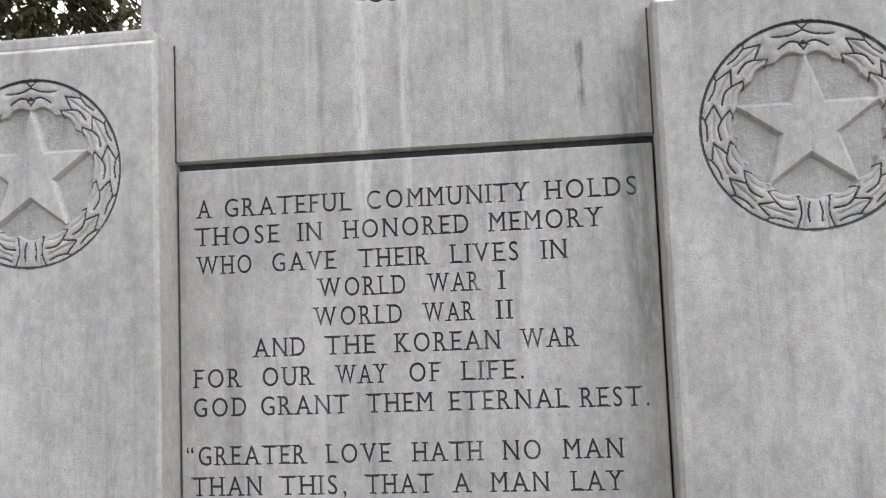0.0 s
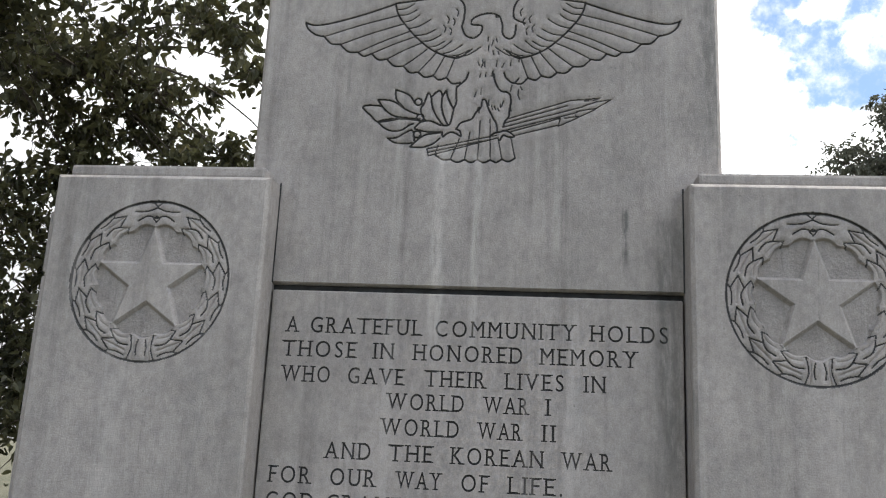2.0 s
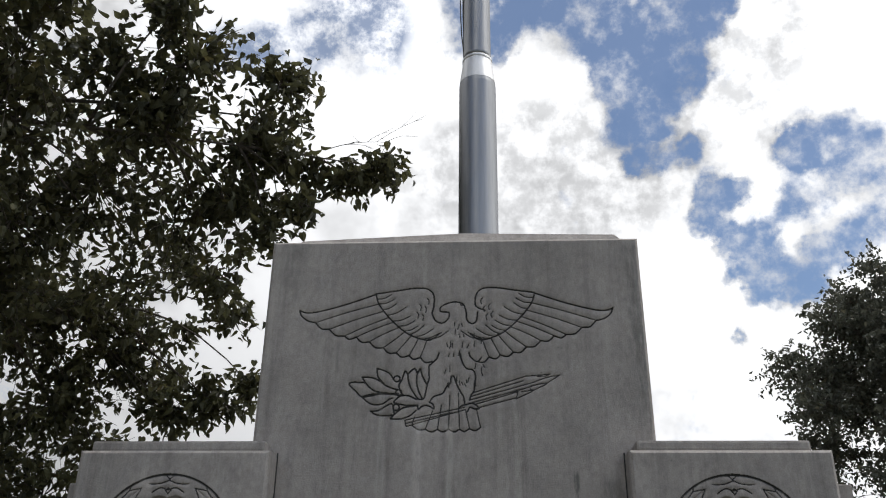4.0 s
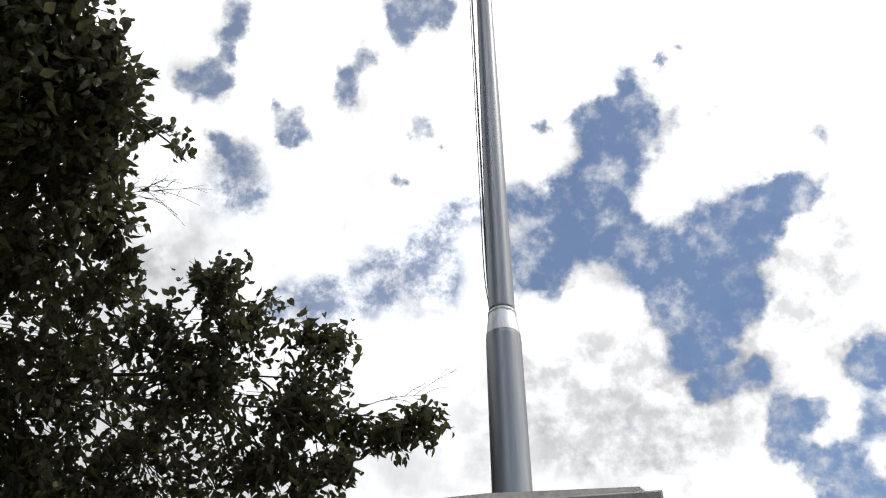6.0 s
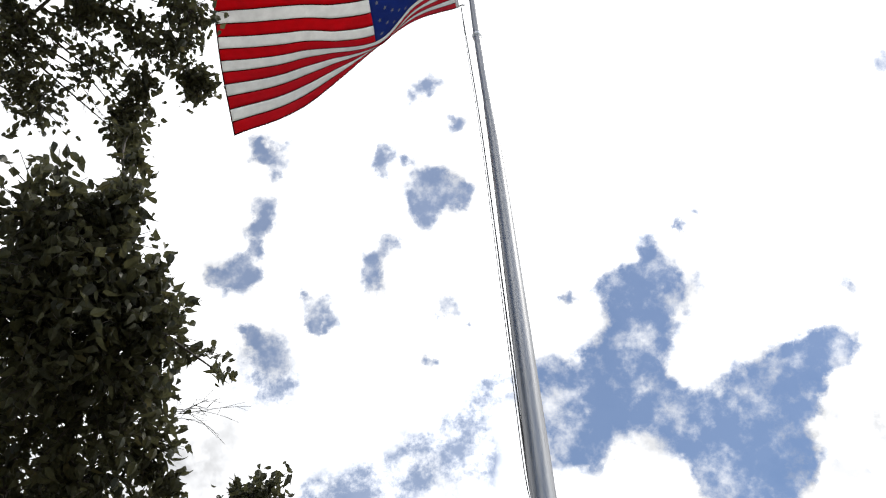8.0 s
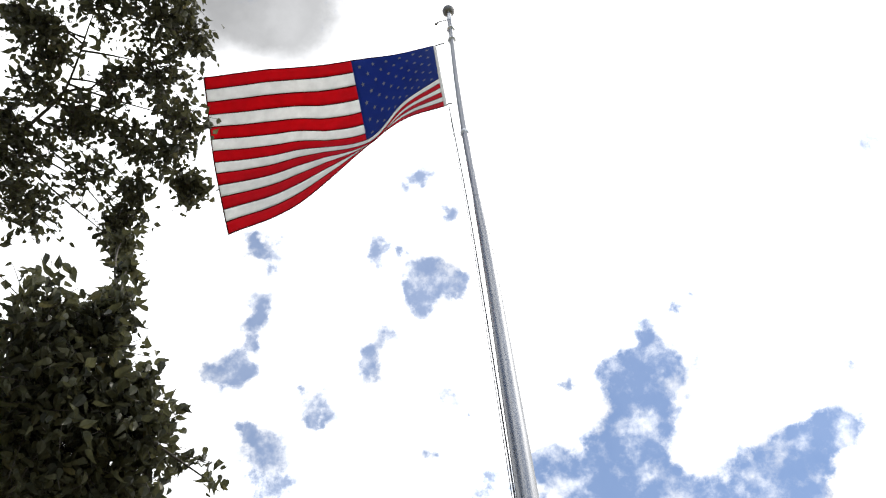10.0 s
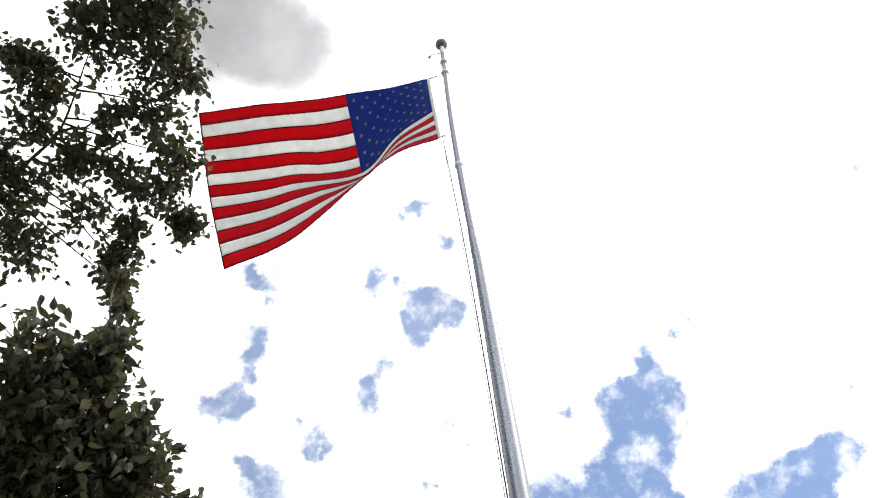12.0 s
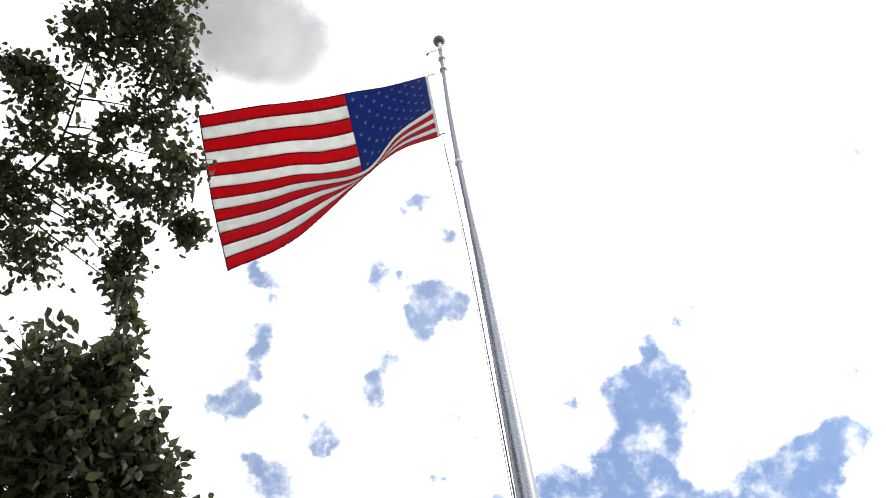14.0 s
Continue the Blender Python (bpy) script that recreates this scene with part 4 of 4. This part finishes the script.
cloth("canton", 0.012, U_CANTON, 0, 7 / 13, 26, 24, CLOTH_BLUE, "navy blue canton")
cloth("heading", 0.0, 0.012, 0, 1, 1, 30, CLOTH_WHITE, "white canvas heading along the hoist")
for row in range(9):
    for col in range(6 if row % 2 == 0 else 5):
        u = 0.012 + (U_CANTON - 0.012) * ((2 * col + 1 + row % 2) / 12)
        v = 7 / 13 * (row + 1) / 10
        verts, faces = [], []
        nrm = np.cross(flag_point(u + 0.004, v) - flag_point(u, v), flag_point(u, v + 0.004) - flag_point(u, v))
        nrm = nrm / np.linalg.norm(nrm) * 0.006
        for side in (-1, 1):
            first = len(verts)
            verts.append(flag_point(u, v) - ORIGIN + nrm * side)
            for k in range(10):
                rr = 0.015 if k % 2 == 0 else 0.0066
                a = math.pi * k / 5
                verts.append(flag_point(u + rr * math.sin(a) * 0.62, v - rr * math.cos(a)) - ORIGIN + nrm * side)
            faces += [(first, first + 1 + k, first + 1 + (k + 1) % 10) for k in range(10)]
        mesh_object("star", verts, faces, CLOTH_STAR, flag)
for v0 in (0.01, 0.985):
    p = flag_point(0, v0) - ORIGIN
    q = np.array((PX - 0.19, PY, (ORIGIN + p)[2])) - ORIGIN
    v, f = tube([p, (p + q) / 2 + np.array((0, 0, 0.03)), q], [0.012] * 3, 6)
    mesh_object("snap_hook", v, f, DULL_BALL, flag, smooth=True)

# ---- trees ----
CROWN_LOW = (
    (-3.07, 4.43, 5.77, 0.35, 0.72), (-3.45, 4.56, 5.14, 0.35, 0.78), (-3.01, 4.78, 5.12, 0.2, 0.65),
    (-3.20, 4.87, 4.69, 0.26, 0.91), (-3.93, 4.29, 1.99, 0.69, 1.38), (-3.57, 4.46, 2.09, 0.35, 1.38),
    (-4.43, 4.02, 2.02, 0.69, 1.38), (-3.11, 3.88, 4.72, 0.34, 0.96), (-2.56, 3.64, 5.25, 0.33, 0.96),
    (-2.27, 3.87, 4.94, 0.25, 0.96), (-3.64, 3.76, 5.02, 0.52, 1.23), (-4.11, 3.59, 4.83, 0.58, 1.38),
    (-3.89, 3.97, 4.09, 0.63, 1.10), (-3.90, 4.16, 3.29, 0.63, 1.38), (-4.40, 3.81, 3.63, 0.69, 1.38),
    (-3.53, 4.24, 3.73, 0.35, 0.96), (-3.78, 4.33, 2.51, 0.63, 1.38), (-4.32, 4.04, 2.63, 0.69, 1.38),
    (-2.51, 4.06, 4.20, 0.3, 1.23), (-2.07, 4.16, 4.31, 0.27, 1.23),
)
CROWN_SHOULDER = (
    (-2.94, 3.95, 4.08, 0.22, 0.83), (-3.34, 3.85, 4.54, 0.34, 1.10), (-4.13, 4.00, 4.70, 0.42, 0.90),
    (-4.40, 4.00, 5.39, 0.42, 0.90), (-3.87, 4.00, 4.05, 0.42, 0.90), (-2.31, 4.00, 4.07, 0.22, 0.90),
    (-2.77, 4.00, 3.99, 0.22, 0.90), (-3.80, 4.00, 4.40, 0.28, 0.90), (-3.20, 4.00, 4.37, 0.26, 0.90),
    (-3.85, 4.00, 5.05, 0.35, 0.90),
)
CROWN_FRONT = (
    (-0.76, 2.86, 5.93, 0.23, 1.26), (-1.06, 2.86, 5.83, 0.26, 1.40), (-1.31, 2.79, 5.86, 0.2, 0.84),
    (-1.56, 2.31, 6.47, 0.33, 1.40), (-1.83, 2.56, 5.98, 0.41, 1.68), (-2.03, 2.75, 5.54, 0.41, 1.54),
    (-2.38, 1.70, 6.82, 0.31, 1.40), (-2.26, 2.02, 6.50, 0.46, 1.68), (-2.64, 2.18, 6.03, 0.56, 1.68),
    (-2.49, 2.69, 5.31, 0.51, 0.84), (-2.22, 3.00, 4.91, 0.31, 0.77), (-3.13, 2.49, 5.56, 0.58, 0.98),
    (-2.91, 1.79, 6.37, 0.41, 1.40), (-2.91, 2.94, 4.91, 0.47, 0.56), (-1.56, 2.60, 5.88, 0.22, 0.90),
    (-1.43, 2.60, 5.45, 0.22, 0.90), (-1.67, 2.60, 5.17, 0.24, 0.90),
)
CROWN_TOP = (
    (-3.67, 2.58, 6.20, 0.71, 0.41), (-3.20, 2.94, 6.03, 0.66, 0.41), (-2.57, 2.77, 6.32, 0.59, 0.41),
    (-2.04, 2.90, 6.23, 0.53, 0.41), (-1.58, 2.80, 6.39, 0.31, 0.41), (-1.75, 3.14, 5.79, 0.31, 0.41),
    (-2.33, 3.18, 5.82, 0.48, 0.38), (-3.73, 2.98, 5.49, 0.6, 0.38), (-3.02, 3.24, 5.45, 0.43, 0.33),
    (-2.08, 3.35, 5.45, 0.24, 0.43),
)
CROWN_MID = (
    (-3.76, -0.09, 6.36, 0.56, 1.14), (-3.42, -0.02, 6.58, 0.46, 1.06), (-3.82, 0.48, 6.07, 0.63, 1.06),
    (-3.32, 1.28, 5.96, 0.68, 1.55), (-3.66, 1.44, 5.41, 0.68, 1.55), (-3.62, 2.19, 5.11, 0.72, 1.55),
    (-3.89, 2.51, 4.62, 0.73, 1.41), (-3.16, 0.34, 6.11, 0.53, 1.41), (-2.77, 0.37, 6.38, 0.29, 1.27),
    (-2.68, 0.61, 6.20, 0.19, 0.99), (-2.89, 0.89, 6.07, 0.25, 0.84), (-3.86, 0.72, 5.75, 0.71, 1.41),
    (-4.24, 1.82, 4.95, 0.77, 1.41),
)
CROWN_NEAR = (
    (-2.44, -1.25, 7.36, 0.07, 0.53), (-2.51, -1.21, 7.80, 0.05, 0.53), (-2.95, -0.99, 8.82, 0.099, 0.63),
    (-2.77, -1.45, 6.75, 0.43, 1.60), (-2.63, -1.15, 6.76, 0.45, 1.85), (-2.43, -1.26, 6.94, 0.26, 1.41),
    (-2.31, -1.34, 7.05, 0.17, 0.79), (-2.73, -1.01, 6.49, 0.62, 1.74), (-2.45, -0.84, 6.65, 0.38, 1.85),
    (-2.35, -0.60, 6.52, 0.29, 1.56), (-2.25, -0.87, 6.78, 0.08, 0.68), (-2.60, -0.48, 6.45, 0.64, 1.60),
    (-3.15, -0.91, 6.39, 0.69, 1.60), (-2.55, -0.25, 6.39, 0.34, 1.41), (-1.80, -0.40, 6.10, 0.05, 0.15),
    (-2.85, -0.75, 6.35, 0.5, 1.40), (-2.95, -0.15, 6.25, 0.5, 1.40), (-2.75, -1.25, 6.60, 0.35, 1.40),
)
CROWN_HIGH = (
    (-3.20, -2.47, 12.01, 0.6, 1.30), (-2.75, -2.32, 12.14, 0.49, 1.30), (-2.77, -1.88, 12.03, 0.42, 1.30),
    (-3.12, -1.61, 11.84, 0.49, 1.30), (-3.05, -1.00, 11.68, 0.42, 1.30), (-3.39, -0.75, 11.45, 0.42, 1.30),
    (-3.14, -0.26, 11.36, 0.28, 1.35), (-3.83, -0.30, 11.08, 0.32, 1.01), (-4.00, 0.06, 10.83, 0.21, 1.17),
    (-4.14, -2.32, 11.58, 0.42, 1.17), (-4.21, -2.60, 11.60, 0.21, 1.01), (-4.05, -1.40, 11.39, 0.42, 0.85),
    (-3.64, -1.55, 11.62, 0.35, 1.01), (-4.62, -1.22, 11.03, 0.42, 1.35), (-4.73, -0.66, 10.76, 0.39, 1.01),
    (-4.12, -0.80, 11.15, 0.35, 0.85), (-3.56, -2.66, 11.91, 0.28, 0.85), (-2.80, -2.90, 12.22, 0.77, 1.30),
    (-4.94, -1.93, 11.07, 0.63, 1.35),
)
CROWN_SPRAYS = (
    (-3.67, -1.03, 11.44, 0.3, 0.85), (-3.98, -1.30, 11.39, 0.22, 0.85), (-4.32, -1.87, 11.39, 0.3, 0.85),
    (-4.03, -2.02, 11.57, 0.25, 0.85), (-4.63, -1.60, 11.15, 0.28, 0.85), (-4.80, -0.94, 10.82, 0.3, 0.85),
    (-3.69, -0.46, 11.21, 0.22, 0.85), (-3.95, -2.38, 11.69, 0.22, 0.85), (-4.03, -0.18, 10.92, 0.18, 0.85),
    (-3.15, -0.22, 11.33, 0.16, 0.85),
)
SHRUB = (
    (5.53, 7.91, 3.46, 0.50, 1.20), (5.52, 7.99, 2.77, 0.75, 1.30), (5.88, 7.62, 4.13, 0.58, 1.10),
    (6.03, 7.68, 3.29, 0.75, 1.20), (5.25, 8.14, 2.44, 0.50, 1.20),
)


def leaf_shape(length, width, curl, fold):
    """Verts and faces of one leaf that hangs from its stalk: base at the origin, tip along -z."""
    rows = ((-0.06, 0.20), (0.08, 0.43), (0.32, 0.50), (0.62, 0.33), (0.86, 0.10))
    v = [(0, 0, 0)]
    for t, w in rows:
        y, lift = curl * length * t * abs(t), fold * width * (0.4 + w)
        v += [(-w * width, y + lift, -length * t), (0, y, -length * max(t, 0.02)), (w * width, y + lift, -length * t)]
    v.append((0.05 * curl, curl * 1.25 * length, -length * 1.0))
    f = [(0, 1, 2), (0, 2, 3)]
    for k in range(len(rows) - 1):
        o = 1 + 3 * k
        f += [(o, o + 3, o + 4, o + 1), (o + 1, o + 4, o + 5, o + 2)]
    o = 1 + 3 * (len(rows) - 1)
    f += [(o, o + 3, o + 1), (o + 1, o + 3, o + 2)]
    return np.array(v), f


LEAF_BASES = [leaf_shape(1.08, 0.74, c, f) for c, f in ((0.15, 0.34), (0.5, 0.5), (-0.35, 0.3), (0.75, 0.55), (1.0, 0.42))]


def leaf_turns(rnd, n):
    """Random turns of drooping leaves."""
    yaw, tilt, spin = rnd.uniform(0, 2 * math.pi, n), np.abs(rnd.normal(0.55, 0.5, n)), rnd.uniform(-0.6, 0.6, n)
    cy, sy, ct, st, cs, ss = np.cos(yaw), np.sin(yaw), np.cos(tilt), np.sin(tilt), np.cos(spin), np.sin(spin)
    o, z = np.ones(n), np.zeros(n)
    Rz = np.stack([cy, -sy, z, sy, cy, z, z, z, o], -1).reshape(n, 3, 3)
    Rx = np.stack([o, z, z, z, ct, -st, z, st, ct], -1).reshape(n, 3, 3)
    Rs = np.stack([cs, -ss, z, ss, cs, z, z, z, o], -1).reshape(n, 3, 3)
    return Rz @ Rx @ Rs


def foliage(name, at, rnd, size, mat, parent, label):
    n = len(at)
    turns = leaf_turns(rnd, n)
    sizes = size * rnd.uniform(0.55, 1.15, n)
    pick = rnd.integers(0, len(LEAF_BASES), n)
    verts, faces = [], []
    count = 0
    for b, (shape, f) in enumerate(LEAF_BASES):
        sel = np.where(pick == b)[0]
        if not len(sel):
            continue
        v = np.einsum("nij,kj->nki", turns[sel], shape) * sizes[sel, None, None] + at[sel, None, :]
        verts.append(v.reshape(-1, 3))
        for k in range(len(sel)):
            o = count + k * len(shape)
            faces += [tuple(i + o for i in q) for q in f]
        count += len(sel) * len(shape)
    ob = mesh_object(name, np.concatenate(verts), faces, mat, parent, smooth=False)
    return tagged(ob, label, kind="stuff")


def twigs_of(clump, rnd, dens, leaf_gap):
    """Twigs from the middle of a clump, and the places of its leaves."""
    x, y, z, r = clump
    n = max(2, int(dens * (13 + 44 * r)))
    lines, spots = [], []
    for _ in range(n):
        d = rnd.normal(0, 1, 3) * np.array((1, 1, 0.85))
        d /= np.linalg.norm(d)
        long = r * rnd.uniform(0.6, 1.25)
        start = np.array((x, y, z)) + d * r * 0.08
        end = np.array((x, y, z)) + d * long - np.array((0, 0, 0.12 * long))
        mid = (start + end) / 2 + rnd.normal(0, 0.06 * r, 3) + np.array((0, 0, 0.06 * r))
        lines.append((start, mid, end))
        m = max(4, int(long / leaf_gap))
        for k in range(m):
            t = 0.25 + 0.75 * (k + rnd.uniform(0, 1)) / m
            p = start * (1 - t) ** 2 + mid * 2 * t * (1 - t) + end * t * t
            spots.append(p + rnd.normal(0, 0.035, 3))
            if rnd.random() < 0.55:
                spots.append(p + rnd.normal(0, 0.06, 3))
    return lines, spots


def bough(a, b, rnd, bend=0.12, n=7):
    a, b = np.array(a, float), np.array(b, float)
    far = np.linalg.norm(b - a)
    off = rnd.normal(0, bend * far * 0.5, 3) + np.array((0, 0, bend * far))
    return [a * (1 - t) ** 2 + ((a + b) / 2 + off) * 2 * t * (1 - t) + b * t * t for t in np.linspace(0, 1, n)]


def joined(pieces):
    verts, faces = [], []
    for v, f in pieces:
        o = len(verts)
        verts += list(v)
        faces += [tuple(i + o for i in q) for q in f]
    return verts, faces


def build_tree(name, label, foot, trunk_top, trunk_r, groups, leaf, mat, leaf_gap, seed, single=0, limbs=None):
    rnd = np.random.default_rng(seed)
    tree = tagged(new(name), label, "tree")
    tree.location = foot
    foot = np.array(foot, float)
    trunk = [foot * (1 - t) + np.array(trunk_top) * t + np.array((0.12 * math.sin(5 * t), 0.1 * math.sin(3 + 4 * t), 0)) * t for t in np.linspace(0, 1, 12)]
    trunk[0] = foot - np.array((0, 0, 0.1))
    v, f = tube([p - foot for p in trunk], [trunk_r * (1.35 if k == 0 else 1.0) * (1 - 0.75 * k / 11) for k in range(12)], 14)
    mesh_object("trunk", v, f, BARK, tree, smooth=True)
    alone = []
    for g, rows in enumerate(groups):
        centre = np.mean([c[:3] for c in rows], axis=0)
        low = max(1.2, min(centre[2] - 1.6, trunk[-1][2]))
        root = min(trunk, key=lambda p: abs(p[2] - low))
        far = max([c for c in rows if c[3] > 0.12], key=lambda c: np.linalg.norm(np.array(c[:3]) - root))[:3]
        limb = bough(root, far, rnd, 0.16, 12)
        if limbs and g in limbs:
            limb = [np.array(p) for p in smooth_line((trunk[-1],) + limbs[g])]
        limb_r = 0.034
        far_len = len(limb)
        v, f = tube([p - foot for p in limb], [limb_r * (1 - 0.88 * k / (far_len - 1)) for k in range(far_len)], 9)
        mesh_object("limb", v, f, BARK, tree, smooth=True)
        wood, spots = [], []
        for (x, y, z, r, dens) in rows:
            c = np.array((x, y, z))
            near = min(limb, key=lambda p: np.linalg.norm(p - c) + (0.15 if centre[2] > 9 else 0.55) * np.linalg.norm(p - root))
            if r < 0.1:
                big = [np.array(q[:3]) for q in rows if q[3] > r * 1.5]
                near = min(big, key=lambda p: np.linalg.norm(p - c))
            line = bough(near, c, rnd, 0.15, 6)
            wood.append(tube([p - foot for p in line], [limb_r * 0.42 * (1 - 0.7 * k / 5) for k in range(6)], 6))
            lines, s = twigs_of((x, y, z, r), rnd, dens, leaf_gap)
            for l in lines:
                wood.append(tube([p - foot for p in l], [0.006, 0.0045, 0.002], 4, False))
            spots += s
        v, f = joined(wood)
        tagged(mesh_object("twig_work", v, f, BARK, tree, smooth=True), kind="stuff")
        spots = np.array(spots) - foot
        if single and g == len(groups) - 1:
            order = rnd.permutation(len(spots))
            alone, spots = spots[order[:single]], spots[order[single:]]
        foliage("crown", spots, rnd, leaf, mat, tree, "drooping broad leaves, dark against the sky")
    if len(alone):
        shapes = []
        for shape, f in LEAF_BASES:
            me = bpy.data.meshes.new("leaf")
            me.from_pydata([tuple(q) for q in shape * leaf], [], f)
            me.materials.append(mat)
            shapes.append(me)
        for k, (p, turn) in enumerate(zip(alone, leaf_turns(rnd, len(alone)))):
            ob = new("leaf", shapes[k % len(shapes)])
            ob.parent = tree
            ob.matrix_basis = Matrix.LocRotScale(Vector(p), Matrix(turn.tolist()).to_quaternion(), Vector((1, 1, 1)) * rnd.uniform(0.7, 1.2))
    return tree


build_tree("broadleaf_tree", "large broadleaf tree with drooping dark green leaves beside the memorial", (-6.2, 0.6, 0), (-5.7, -1.0, 10.2), 0.26,
           (CROWN_LOW + CROWN_SHOULDER, CROWN_TOP, CROWN_FRONT, CROWN_MID, CROWN_HIGH + CROWN_SPRAYS, CROWN_NEAR), 0.086, LEAF, 0.075, 11, single=300, limbs={4: HIGH_LIMB})

TREE = bpy.data.objects["broadleaf_tree"]
v, f = tube([np.array(p) - np.array(TREE.location) for p in smooth_line(HIGH_FORK)], list(np.linspace(0.020, 0.005, 25)), 8)
mesh_object("limb", v, f, BARK, TREE, smooth=True)


def bare_twig(a, b, seed):
    """A dry leafless twig that forks a few times."""
    rnd = np.random.default_rng(seed)
    a, b = np.array(a), np.array(b)
    foot, wood = np.array(TREE.location), []
    stem = bough(a, b, rnd, 0.10, 8)
    wood.append(tube([p - foot for p in stem], [0.0045 * (1 - 0.08 * k) for k in range(8)], 5))
    for k in range(2, 8):
        d = (b - a) * rnd.uniform(0.25, 0.5) + rnd.normal(0, 0.10, 3)
        side = bough(stem[k], stem[k] + d, rnd, 0.12, 5)
        wood.append(tube([p - foot for p in side], [0.0028 - 0.0004 * i for i in range(5)], 4))
        for q in (2, 3):
            tip = side[q] + d * 0.4 + rnd.normal(0, 0.05, 3)
            wood.append(tube([side[q] - foot, tip - foot], [0.002, 0.001], 4))
    v, f = joined(wood)
    tagged(mesh_object("bare_twig", v, f, BARK, TREE, smooth=True), "dry leafless twig")


bare_twig((-2.70, 0.15, 6.42), (-2.24, 0.26, 6.50), 1)
bare_twig((-2.75, 0.30, 6.50), (-2.36, 0.40, 6.62), 2)
bare_twig((-4.25, -1.1, 10.6), (-3.93, -0.26, 10.41), 3)
bare_twig((-3.55, 3.60, 4.45), (-3.12, 3.86, 4.14), 4)
bare_twig((-1.25, 2.70, 6.02), (-0.72, 2.76, 6.13), 5)


def round_crown(centre, size, n, r0, r1, seed):
    """Clumps spread through an uneven rounded crown."""
    rnd = np.random.default_rng(seed)
    out = []
    while len(out) < n:
        p = rnd.uniform(-1, 1, 3)
        d = np.linalg.norm(p)
        if d > 1 or d < 0.35:
            continue
        q = np.array(centre) + p * np.array(size)
        out.append((*q, rnd.uniform(r0, r1), rnd.uniform(0.9, 1.3)))
    return tuple(out)


build_tree("distant_tree", "distant rounded tree with small grey-green leaves", (11.8, 18.5, 0), (11.6, 18.3, 8.5), 0.3,
           [round_crown((11.35, 18.2, 7.2), (3.9, 3.6, 4.8), 72, 0.6, 1.0, s) for s in (3, 4)], 0.115, LEAF_FAR, 0.10, 21)

build_tree("dark_shrub", "dark leafy shrub beyond the memorial's end", (6.6, 7.6, 0), (6.7, 7.8, 3.2), 0.08, (SHRUB,), 0.11, LEAF, 0.085, 31)
